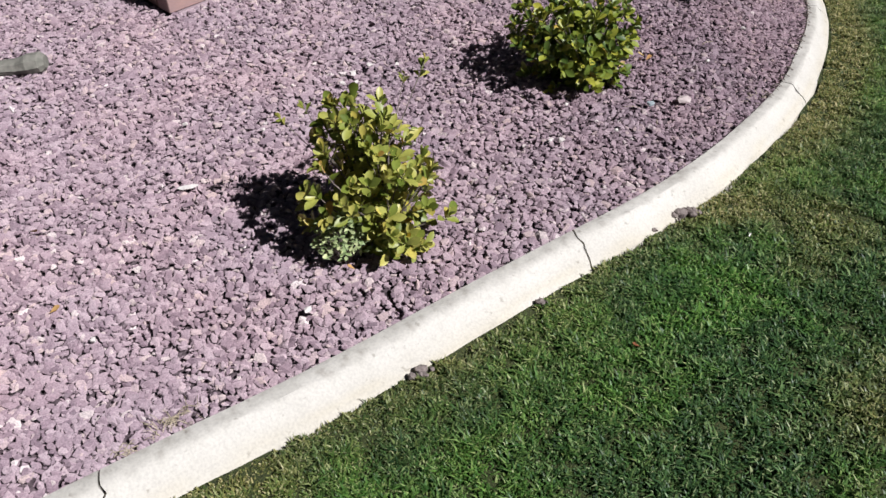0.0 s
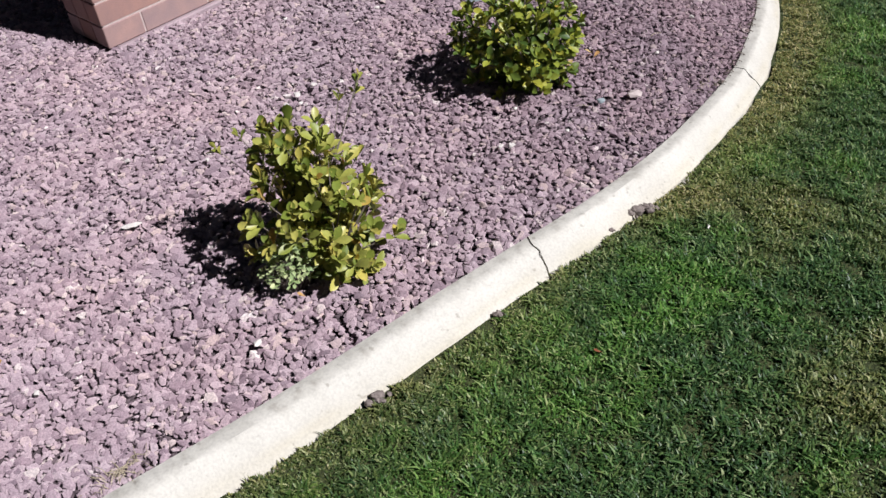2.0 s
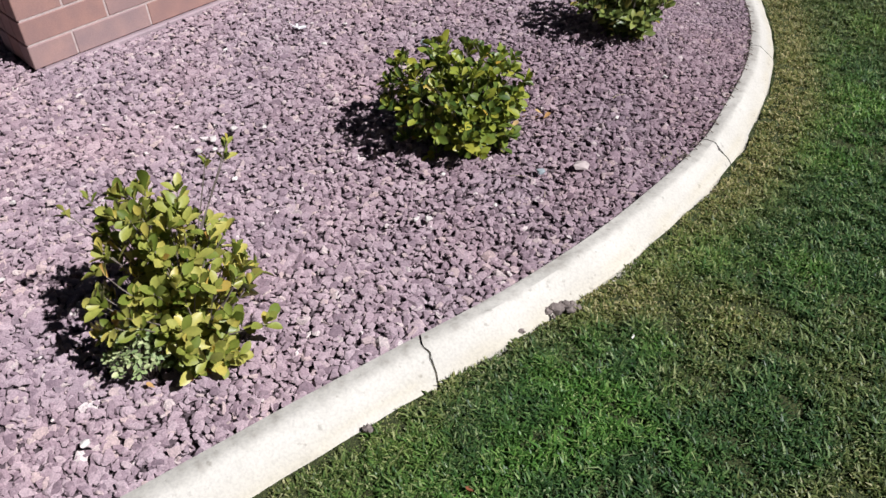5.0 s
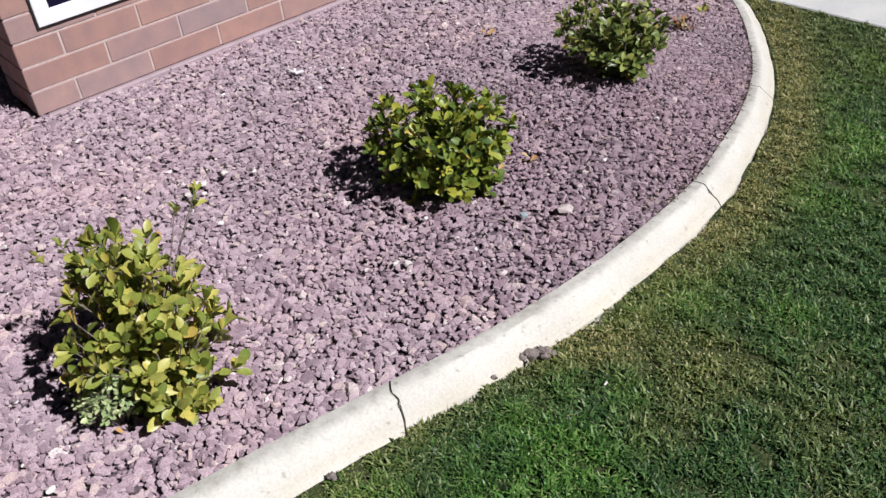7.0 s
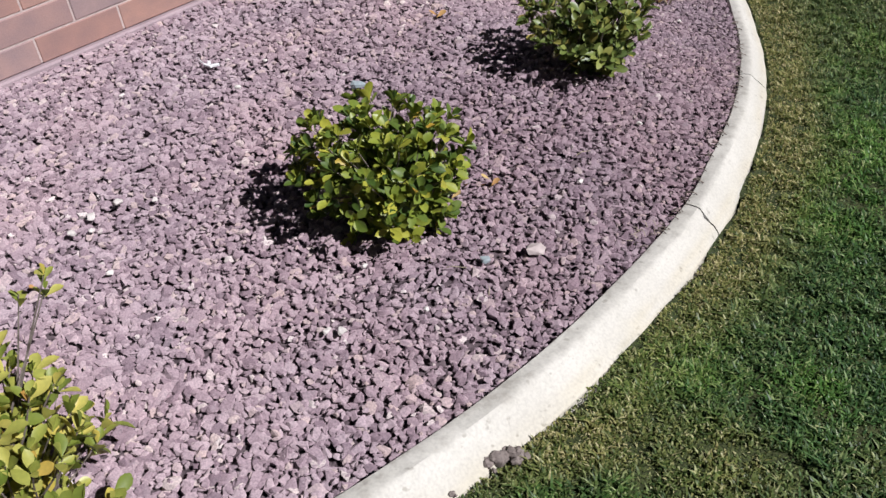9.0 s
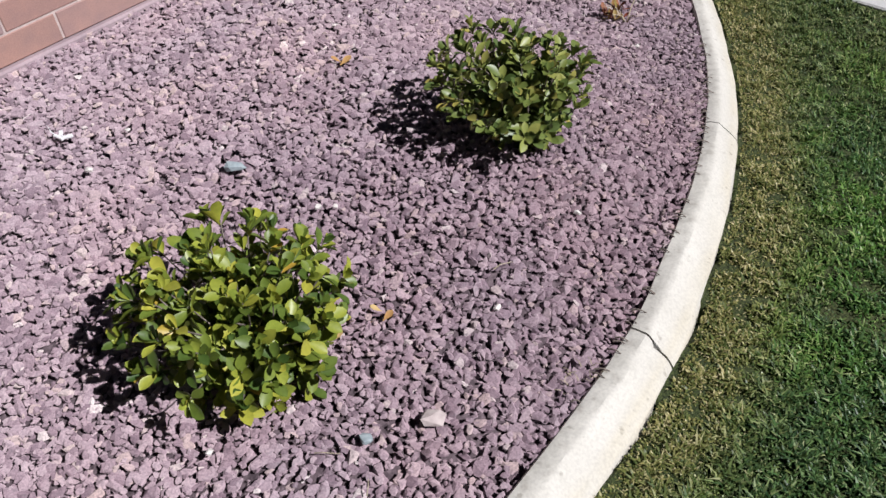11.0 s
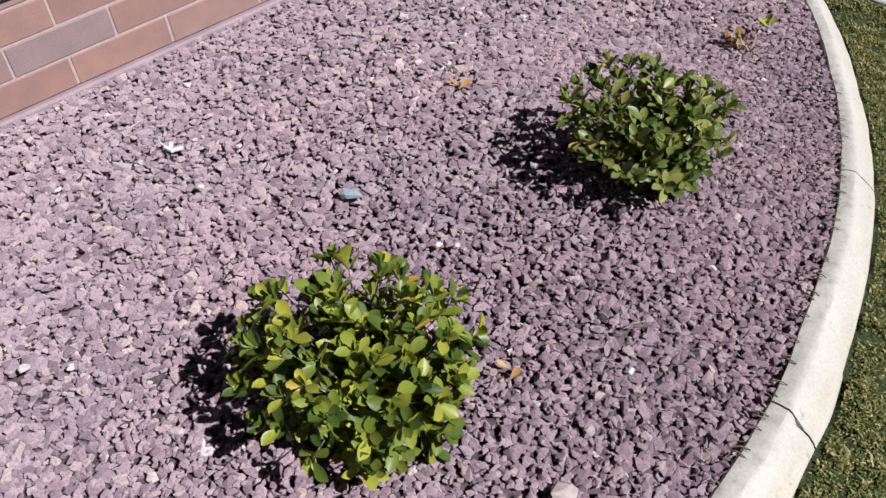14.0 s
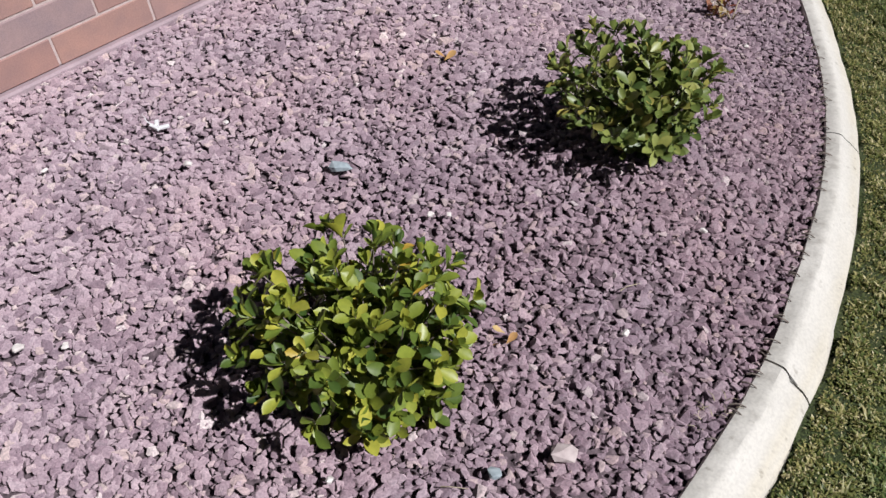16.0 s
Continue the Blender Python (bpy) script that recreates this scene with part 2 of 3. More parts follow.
# ---- the lie of the land ----
KERB_LINE = [(1.32, -4.4), (1.58, -3.2), (1.80, -2.1), (1.95, -1.2), (2.027, -0.75), (2.077, -0.3), (2.115, 0.1), (2.116, 0.5), (2.057, 0.9), (1.957, 1.305), (1.842, 1.6), (1.722, 1.87),
             (1.57, 2.15), (1.345, 2.5), (1.07, 2.84), (0.86, 3.06), (0.70, 3.20), (0.58, 3.30), (0.46, 3.34), (-0.6, 3.36), (-4.5, 3.37)]


def spline(points, n):
    p = np.array([points[0], *points, points[-1]], float)
    out = []
    for i in range(1, len(p) - 2):
        for u in np.arange(n) / n:
            a, b, c, d = p[i - 1:i + 3]
            out.append(0.5 * (2 * b + (c - a) * u + (2 * a - 5 * b + 4 * c - d) * u * u + (3 * b - 3 * c + d - a) * u ** 3))
    out.append(p[-2])
    return np.array(out)


LINE = spline(KERB_LINE, 24)
RUN = np.concatenate([[0], np.cumsum(np.linalg.norm(np.diff(LINE, axis=0), axis=1))])
WIDE = 0.066
FALL_Y = np.arange(-0.3, 3.41, 0.1)
FALL_Z = np.interp(FALL_Y, (0.0, 0.5, 0.9, 1.28, 1.6, 1.95, 2.2, 2.45, 2.7, 3.3), (0.02, -0.02, -0.07, -0.125, -0.165, -0.215, -0.27, -0.33, -0.365, -0.41))
FALL_Z[1:-1] = (FALL_Z[:-2] + 2 * FALL_Z[1:-1] + FALL_Z[2:]) / 4


def on_line(s):
    """Place and outward normal of the kerb's centre line at the run s."""
    s = np.asarray(s, float)
    p = np.stack([np.interp(s, RUN, LINE[:, k]) for k in (0, 1)], -1)
    q = np.stack([np.interp(s + 0.04, RUN, LINE[:, k]) - np.interp(s - 0.04, RUN, LINE[:, k]) for k in (0, 1)], -1)
    q /= np.linalg.norm(q, axis=-1, keepdims=True)
    return p, np.stack([q[..., 1], -q[..., 0]], -1)


def run_at(y):
    return float(np.interp(y, LINE[:, 1], RUN))


def from_kerb(x, y):
    """Signed distance from the kerb's centre line: plus on the lawn's side, minus on the gravel's."""
    x, y = np.atleast_1d(np.asarray(x, float)), np.atleast_1d(np.asarray(y, float))
    out = np.empty_like(x)
    _, nrm = on_line(RUN)
    for i in range(0, len(x), 4000):
        d = np.stack([x[i:i + 4000, None] - LINE[None, :, 0], y[i:i + 4000, None] - LINE[None, :, 1]], -1)
        k = (d ** 2).sum(-1).argmin(1)
        near = d[np.arange(len(k)), k]
        out[i:i + 4000] = np.sign((near * nrm[k]).sum(-1)) * np.linalg.norm(near, axis=-1)
    return out


def slim(y):
    """The kerb's half width as a share of its greatest."""
    return 1 - 0.15 * step(-0.5, 0.3, y) - 0.05 * step(0.5, 1.3, y) - 0.12 * step(1.3, 2.4, y)


def kerb_height(y):
    """The kerb falls away towards the pavement."""
    return np.interp(y, FALL_Y, FALL_Z)


def gravel_height(x, y):
    x, y = np.atleast_1d(np.asarray(x, float)), np.atleast_1d(np.asarray(y, float))
    d = -from_kerb(x, y) - WIDE * slim(y)
    inner = kerb_height(y) * step(0.0, 0.85, x) * step(1.3, 2.4, y) - 0.012 * step(0.1, 0.4, y) * (1 - step(0.06, 0.3, x)) * step(-0.4, -0.05, x)
    w = step(0.0, 0.42, d)
    return (kerb_height(y) - 0.010) * (1 - w) + inner * w


def lawn_height(x, y):
    return kerb_height(y) - 0.05


def gz(x, y):
    return float(gravel_height(x, y)[0])


def sheet(name, xs, ys, height, mat, keep=None):
    gx, gy = np.meshgrid(xs, ys, indexing="ij")
    fx, fy = gx.ravel(), gy.ravel()
    v = np.stack([fx, fy, height(fx, fy)], -1)
    n, k = len(xs), len(ys)
    i, j = np.meshgrid(np.arange(n - 1), np.arange(k - 1), indexing="ij")
    a = (i * k + j).ravel()
    quads = np.stack([a, a + k, a + k + 1, a + 1], -1)
    if keep is not None:
        good = keep(fx, fy)
        quads = quads[good[quads].all(1)]
    return bulk(name, v, np.concatenate([quads[:, [0, 1, 2]], quads[:, [0, 2, 3]]]), mat)


far = np.array([10, 25, 60, 150, 400])
xs = np.concatenate([-far[::-1], np.linspace(-4, 7, 111), far])
ys = np.concatenate([-far[::-1], np.linspace(-5, 6, 111), far])


def ground_height(x, y):
    inside = from_kerb(x, y) < 0
    return np.where(inside & (np.abs(x) < 9) & (np.abs(y) < 9), np.minimum(gravel_height(x, y), lawn_height(x, y)) - 0.07, lawn_height(x, y))


tagged(sheet("ground", xs, ys, ground_height, SOIL), "dark soil and thatch under a mown lawn", "ground", kind="structure")
tagged(sheet("gravel_base", np.linspace(-4, 2.2, 125), np.linspace(-4.2, 3.4, 153), lambda x, y: gravel_height(x, y) - 0.016, BED, lambda x, y: from_kerb(x, y) < -WIDE * slim(y) + 0.04),
       "dark dirt under a bed of crushed stone", "gravel bed", kind="structure")


# ---- kerb ----
def kerb():
    top = thing("kerb", (2.1, 0.0, 0.0), "pale cream concrete kerb, cracked and stained, between gravel and lawn", "kerb")
    top["kind"] = "structure"
    top.location = (0, 0, 0)
    rng = np.random.default_rng(4)
    shape = [(-WIDE, -0.13), (-WIDE, -0.05), (-WIDE, -0.006), (-WIDE + 0.005, 0.0), (-0.045, 0.0025), (-0.03, 0.003), (-0.017, 0.0022), (-0.0085, -0.0012), (0.0, -0.0085), (0.009, -0.0165), (0.024, -0.0265), (0.042, -0.036),
             (0.057, -0.045), (WIDE - 0.002, -0.054), (WIDE, -0.066), (WIDE, -0.14)]
    off, dz = np.array(shape).T
    cuts = [0.05, run_at(-1.27), run_at(0.005), run_at(1.285), run_at(2.15), run_at(3.28)]
    lean = np.interp(off, [-WIDE, WIDE], [0.018, -0.018])
    jags = [np.zeros(len(off))] + [lean * k + np.interp(off, [-WIDE, -0.02, 0.0, 0.012, 0.03, WIDE], rng.uniform(-0.009, 0.009, 6)) for k in (0.5, 1.0, 1.1, 0.7)] + [np.zeros(len(off))]
    for i in range(len(cuts) - 1):
        n = max(8, int((cuts[i + 1] - cuts[i]) / 0.03))
        a, b = cuts[i] + jags[i] + 0.0028, cuts[i + 1] + jags[i + 1] - 0.0028
        u = np.linspace(0, 1, n)[:, None]
        s = a + u * (b - a)
        p, nrm = on_line(s)
        reach = off[None, :] * slim(p[..., 1])
        xy = p + nrm * reach[..., None]
        z = kerb_height(p[..., 1]) + dz[None, :] * (0.4 + 0.6 * slim(p[..., 1]))
        wob = np.array([[noise.noise(Vector((xx * 9, yy * 9, k * 0.7))) for k, (xx, yy) in enumerate(row)] for row in xy])
        z = z + 0.0028 * wob
        xy = xy + nrm * (0.0032 * wob)[..., None] * (np.abs(off) > 0.05)[None, :, None]
        bm = bmesh.new()
        vs = [[bm.verts.new((xy[r, c, 0], xy[r, c, 1], z[r, c])) for c in range(len(off))] for r in range(n)]
        for r in range(n - 1):
            for c in range(len(off) - 1):
                bm.faces.new((vs[r][c], vs[r][c + 1], vs[r + 1][c + 1], vs[r + 1][c]))
        bm.faces.new(vs[0][::-1])
        bm.faces.new(vs[-1])
        bmesh.ops.recalc_face_normals(bm, faces=bm.faces)
        grime = np.interp(off, [-WIDE, -0.055, -0.03, -0.014, -0.002, 0.012, WIDE], [0.48, 0.40, 0.37, 0.30, 0.14, 0.05, 0.04])
        section = part("kerb_section", bm, KERB, top, smooth=True)
        section.data.set_sharp_from_angle(angle=radians(28))
        section.data.attributes.new("weather", "FLOAT", "POINT").data.foreach_set("value", np.tile(grime, n).astype(np.float32))
        earth = step(0.012, 0.05, off)[None, :] * np.clip(0.75 + 0.9 * wob, 0, 1)
        section.data.attributes.new("soil_stain", "FLOAT", "POINT").data.foreach_set("value", earth.astype(np.float32).ravel())


kerb()

# ---- pavement beyond the lawn ----
pave = thing("pavement", (0, 0, 0), "pale concrete pavement slabs beyond the lawn", "pavement")
tagged(pave, kind="structure")
for k in range(14):
    bm = bmesh.new()
    box(bm, -13.9 + k * 1.8, -12.106 + k * 1.8, 3.285, 3.285 + 1.4, -0.6, -0.445, 0.006)
    part("slab", bm, WALKWAY, pave)


# ---- brick sign wall ----
def sign_wall():
    wall = thing("sign_wall", (-0.14, 1.4, 0), "brown brick sign wall with pale mortar joints on a concrete footing", "sign wall")
    wall.location = (0, 0, 0)
    L, H, Z0, LONG, DEEP, ROWS_N = 0.298, 0.0918, 0.0, 2.5, 0.28, 14
    bm = bmesh.new()
    box(bm, -DEEP + 0.006, -0.003, 0.006, LONG - 0.006, Z0 + 0.006, Z0 + ROWS_N * H - 0.006)
    part("core", bm, MORTAR, wall, "pale mortar")
    bm = bmesh.new()
    box(bm, -DEEP - 0.03, 0.018, 0.03, LONG + 0.05, -0.25, Z0 + 0.0005, 0.006)
    part("footing", bm, FOOT, wall, "grey concrete footing")
    meshes = {}

    def brick(y0, y1, z, face):
        """face 0: front, 1: back, 2: near end, 3: far end."""
        w = round(y1 - y0, 3)
        if (w, face > 1) not in meshes:
            bm = bmesh.new()
            if face > 1:
                box(bm, -w / 2, w / 2, -0.045, 0.045, -H / 2 + 0.003, H / 2 - 0.003, 0.003)
            else:
                box(bm, -0.045, 0.045, -w / 2, w / 2, -H / 2 + 0.003, H / 2 - 0.003, 0.003)
            me = bpy.data.meshes.new("brick")
            bm.to_mesh(me)
            bm.free()
            me.materials.append(BRICK)
            meshes[w, face > 1] = me
        ob = new("brick", meshes[w, face > 1])
        c = (y0 + y1) / 2
        j = random.uniform(-0.0012, 0.0012)
        ob.location = {0: (-0.045 + j, c, z), 1: (-DEEP + 0.045 + j, c, z), 2: (c, 0.045 + j, z), 3: (c, LONG - 0.045 + j, z)}[face]
        ob.parent = wall

    for r in range(ROWS_N):
        z = Z0 + (r + 0.5) * H
        edges = [0.0]
        y = 0.314 if r % 2 else 0.167
        while y < LONG - 0.08:
            edges.append(y)
            y += L
        edges.append(LONG)
        for face in (0, 1):
            for a, b in zip(edges, edges[1:]):
                brick(a + (0.0 if a == 0 else 0.003), b - (0.0 if b == LONG else 0.003), z, face)
        for face in (2, 3):
            brick(-DEEP + 0.0936, -0.0936, z, face)
    bm = bmesh.new()
    top = Z0 + ROWS_N * H
    box(bm, -DEEP - 0.03, 0.03, -0.03, LONG + 0.03, top, top + 0.06, 0.008)
    part("coping", bm, FOOT, wall, "grey concrete coping")
    # sign
    y0, y1, z0, z1 = 0.1, 2.3, 0.302, 1.05
    bm = bmesh.new()
    box(bm, 0.002, 0.011, y0, y1, z0, z1, 0.002)
    sign = part("sign_panel", bm, BLACK, wall, "black backed sign panel with a white frame")
    f = 0.055
    g = 0.007
    for a, b, c, d in ((y0 + g, y1 - g, z0 + g, z0 + g + f), (y0 + g, y1 - g, z1 - g - f, z1 - g), (y0 + g, y0 + g + f, z0 + g + f, z1 - g - f), (y1 - g - f, y1 - g, z0 + g + f, z1 - g - f)):
        bm = bmesh.new()
        box(bm, 0.007, 0.016, a, b, c, d, 0.002)
        part("frame_bar", bm, WHITE, sign, "white painted frame")
    bm = bmesh.new()
    box(bm, 0.007, 0.013, y0 + g + f, y1 - g - f, z0 + g + f, z1 - g - f)
    part("face", bm, NAVY, sign, "dark blue face")


sign_wall()


# ---- plants ----
def leaf_mesh(name, mat, length, width, fold, curl, tip=0.68):
    """An obovate leaf along +Y, widest past its middle, folded along the midrib and curled."""
    bm = bmesh.new()
    rows = []
    for v, w in ((0.0, 0.12), (0.15, 0.26), (0.38, 0.68), (tip - 0.08, 0.97), (tip + 0.07, 0.97), (0.9, 0.68), (1.0, 0.12)):
        y = v * length
        z = curl * length * v * v
        h = w * width / 2
        rows.append([bm.verts.new((-h, y, z + fold * h)), bm.verts.new((0, y + (0.02 * length if v > 0.95 else 0), z)), bm.verts.new((h, y, z + fold * h))])
    for a, b in zip(rows, rows[1:]):
        bm.faces.new((a[0], a[1], b[1], b[0]))
        bm.faces.new((a[1], a[2], b[2], b[1]))
    me = bpy.data.meshes.new(name)
    bm.to_mesh(me)
    bm.free()
    me.materials.append(mat)
    me.shade_smooth()
    return me


def join_mesh(name, pieces, mat, parent):
    """Joins (mesh, matrix) pairs into one mesh part."""
    vs, ts, base = [], [], 0
    for me, m in pieces:
        co = np.empty(len(me.vertices) * 3, np.float32)
        me.vertices.foreach_get("co", co)
        co = co.reshape(-1, 3)
        a = np.array(m)
        vs.append(co @ a[:3, :3].T + a[:3, 3])
        me.calc_loop_triangles()
        tr = np.empty(len(me.loop_triangles) * 3, np.int32)
        me.loop_triangles.foreach_get("vertices", tr)
        ts.append(tr.reshape(-1, 3) + base)
        base += len(co)
    ob = bulk(name, np.concatenate(vs), np.concatenate(ts), mat, parent)
    ob.data.shade_smooth()
    return ob


def shrub(label, at, seed, mat, tips, leaf_len, per_tip, view=(0.8, -0.5), fill=(), split=300, stray=0):
    """tips: rosette places and outward ways, in metres from the base; the last ones, stray, are small and sparse."""
    rng = random.Random(seed)
    ob = thing("shrub", at, label, "shrub", "shrubs in the gravel bed")
    leaves = [leaf_mesh("leaf", mat, leaf_len * k, leaf_len * w, f, c) for k, w, f, c in
              ((1.0, 0.5, 0.5, -0.1), (0.86, 0.48, 0.6, 0.16), (1.14, 0.53, 0.4, -0.2), (0.76, 0.5, 0.65, 0.1))]
    placed = []
    for i, (p, way) in enumerate(tips):
        small = i >= len(tips) - stray
        bm = bmesh.new()
        root = Vector((rng.uniform(-0.025, 0.025), rng.uniform(-0.025, 0.025), -0.02))
        mid = root.lerp(p, 0.55) + Vector((rng.uniform(-1, 1), rng.uniform(-1, 1), rng.uniform(-0.5, 0.8))) * 0.025
        mid.xy *= 0.8
        end = p - way * 0.008
        tube(bm, [root, root.lerp(mid, 0.5) + Vector((0, 0, 0.006)), mid, mid.lerp(end, 0.55) + Vector((rng.uniform(-1, 1), rng.uniform(-1, 1), 0)) * 0.006, p], [0.0036, 0.003, 0.0023, 0.0017, 0.0012], 4)
        part("twig", bm, TWIG, ob)
        q = way.to_track_quat("Z", "Y").to_matrix().to_4x4()
        n = 4 if small else rng.choice(per_tip)
        spin = rng.uniform(0, 6.28)
        for k in range(n):
            inner = k >= n * 0.65
            tilt = rng.uniform(60, 84) if inner else rng.uniform(22, 56)
            m = Matrix.Translation(p - way * rng.uniform(0.0, 0.022) * (0.2 if inner else 1)) @ q @ Matrix.Rotation(spin + k * 2.4 + rng.uniform(-0.35, 0.35), 4, "Z") @ Matrix.Rotation(radians(tilt), 4, "X")
            m = m @ Matrix.Rotation(rng.uniform(-0.5, 0.5), 4, "Y") @ Matrix.Scale(rng.uniform(0.75, 1.12) * (0.75 if inner else 1) * (0.72 if small else 1), 4)
            placed.append((rng.choice(leaves), m))
    v = Vector((*view, 0.9))
    placed.sort(key=lambda d: -(d[1].translation.dot(v)))
    for me, m in placed[:split]:
        o = new("leaf", me)
        o.parent = ob
        o.matrix_local = m
    for p, way in fill:
        m = Matrix.Translation(p) @ way.to_track_quat("Z", "Y").to_matrix().to_4x4() @ Matrix.Rotation(rng.uniform(0, 6.28), 4, "Z") @ Matrix.Rotation(radians(rng.uniform(10, 60)), 4, "X")
        placed.append((rng.choice(leaves), m))
    if len(placed) > split:
        tagged(join_mesh("foliage", placed[split:], mat, ob), kind="stuff")
    return ob


def inside(tips, seed, count):
    """Leaves within the crown, between its middle and the rosettes."""
    rng = random.Random(seed)
    out = []
    for _ in range(count):
        p, way = rng.choice(tips)
        f = rng.uniform(0.1, 0.75)
        out.append((Vector((p.x * f, p.y * f, p.z * (0.35 + 0.6 * f))), (way + Vector((rng.uniform(-1, 1), rng.uniform(-1, 1), rng.uniform(-0.5, 1)))).normalized()))
    return out


def crown(seed, n, outline, z1, lean=(0, 0), lump=0.2, gap=0.026):
    """Rosette places over an uneven crown; outline: pairs of a share of the height and the radius there."""
    rng = random.Random(seed)
    hs, rs = zip(*outline)
    out = []
    tries = 0
    while len(out) < n and tries < 8000:
        tries += 1
        a = rng.uniform(0, math.tau)
        top = rng.random() < 0.3
        h = rng.uniform(0.9, 1.0) if top else rng.uniform(0.02, 0.95)
        bump = noise.noise(Vector((math.cos(a) * 1.7 + seed, math.sin(a) * 1.7, h * 2.6)))
        deep = math.sqrt(rng.random()) if top else rng.choice((1.0, 1.0, 1.0, 0.96, 0.88, 0.75, 0.55))
        r = float(np.interp(h, hs, rs)) * (1 + lump * 2 * bump) * deep
        rise = 1 + 0.17 * noise.noise(Vector((math.cos(a) * r * 16, math.sin(a) * r * 16, seed)))
        p = Vector((math.cos(a) * r + lean[0] * h, math.sin(a) * r + lean[1] * h, z1 * h * (rise if h > 0.5 else 1.0)))
        if any((p - o).length < gap for o, _ in out):
            continue
        side = 0.75 * r / max(rs)
        way = Vector((math.cos(a) * side, math.sin(a) * side, 0.45 + 0.65 * h)).normalized()
        out.append((p, (way + Vector((rng.uniform(-1, 1), rng.uniform(-1, 1), rng.uniform(-1, 1))) * 0.25).normalized()))
    return out


def cone(seed, n, r, z1, lean=(0, 0), gap=0.024):
    rng = random.Random(seed)
    out = []
    tries = 0
    while len(out) < n and tries < 6000:
        tries += 1
        a = rng.uniform(0, math.tau)
        h = rng.random() ** 1.05
        prof = r * (1.0 - 0.62 * h ** 1.8) * (1 + 0.12 * noise.noise(Vector((math.cos(a) * 1.7 + seed, math.sin(a) * 1.7, h * 3))))
        if h < 0.12:
            prof *= 0.75
        deep = rng.choice((1.0, 1.0, 0.92, 0.8, 0.6, 0.45, 0.3))
        p = Vector((math.cos(a) * prof * deep + lean[0] * h, math.sin(a) * prof * deep + lean[1] * h, 0.03 + (z1 - 0.03) * h))
        if any((p - o).length < gap for o, _ in out):
            continue
        way = Vector((math.cos(a) * 0.7, math.sin(a) * 0.7, 0.6 + 0.8 * h)).normalized()
        out.append((p, (way + Vector((rng.uniform(-1, 1), rng.uniform(-1, 1), rng.uniform(-1, 1))) * 0.35).normalized()))
    return out


first = cone(17, 165, 0.19, 0.39, (-0.035, -0.01), 0.029)
WEED = (1.70, -0.452)
first = [(p, w) for p, w in first if p.z > 0.13 + 0.5 * max(0, p.x + 1.70 - WEED[0]) or abs((p.y - 0.33 - WEED[1]) + 0.3 * (p.x + 1.70 - WEED[0])) > 0.052]
second = crown(12, 130, ((0, 0.12), (0.15, 0.16), (0.4, 0.184), (0.7, 0.186), (0.9, 0.168), (1.0, 0.125)), 0.25, (-0.012, -0.008), 0.16, 0.036)
third = crown(13, 125, ((0, 0.05), (0.2, 0.095), (0.45, 0.145), (0.7, 0.172), (0.9, 0.168), (1.0, 0.12)), 0.225, (-0.035, -0.025), 0.2, 0.033)
within = [inside(first, 61, 800), inside(second, 62, 1200), inside(third, 63, 1500)]
first += [(Vector((x, y, z)), Vector((x, y, 0.5)).normalized()) for x, y, z in ((-0.03, 0.15, 0.42), (-0.005, 0.185, 0.425), (0.005, 0.19, 0.455), (-0.22, -0.11, 0.33), (-0.17, -0.07, 0.37))]
shrub("yellowing green broadleaf shrub with bare twigs, in purple gravel", (1.70, -0.33, gz(1.70, -0.33)), 21, LEAF_B, first, 0.044, (6, 7, 8), fill=within[0], stray=5)
shrub("rounded glossy green broadleaf shrub in purple gravel", (1.497, 0.678, gz(1.497, 0.678)), 22, LEAF_A, second, 0.042, (7, 8, 9), fill=within[1])
shrub("dark green leaning broadleaf shrub with a hollow underside", (1.40, 1.555, gz(1.40, 1.555)), 23, LEAF_C, third, 0.037, (7, 8, 9), fill=within[2])

# ---- crushed stone ----
def stone_shape(rng, count=13, boxy=3.2):
    """A chipped, flat-sided stone of unit size."""
    p = rng.normal(size=(count, 3))
    p /= (np.abs(p) ** boxy).sum(1, keepdims=True) ** (1 / boxy)
    p *= rng.uniform(0.8, 1.0, (count, 1))
    bm = bmesh.new()
    for q in p:
        bm.verts.new(q)
    hull = bmesh.ops.convex_hull(bm, input=bm.verts)
    bmesh.ops.delete(bm, geom=[g for g in hull["geom_interior"] if isinstance(g, bmesh.types.BMVert)], context="VERTS")
    bmesh.ops.recalc_face_normals(bm, faces=bm.faces)
    bm.verts.index_update()
    d = np.array([v.co[:] for v in bm.verts])
    f = np.array([[v.index for v in face.verts] for face in bm.faces])
    bm.free()
    return d, f


def turns(rng, n, tilt):
    """n rotation matrices: any heading, tilted by about tilt radians."""
    a, b, c = rng.uniform(0, math.tau, n), rng.normal(0, 1, n) * tilt, rng.normal(0, 1, n) * tilt
    ca, sa, cb, sb, cc, sc = np.cos(a), np.sin(a), np.cos(b), np.sin(b), np.cos(c), np.sin(c)
    one, nil = np.ones(n), np.zeros(n)
    rz = np.stack([ca, -sa, nil, sa, ca, nil, nil, nil, one], -1).reshape(n, 3, 3)
    rx = np.stack([one, nil, nil, nil, cb, -sb, nil, sb, cb], -1).reshape(n, 3, 3)
    ry = np.stack([cc, nil, sc, nil, one, nil, -sc, nil, cc], -1).reshape(n, 3, 3)
    return rx @ ry @ rz


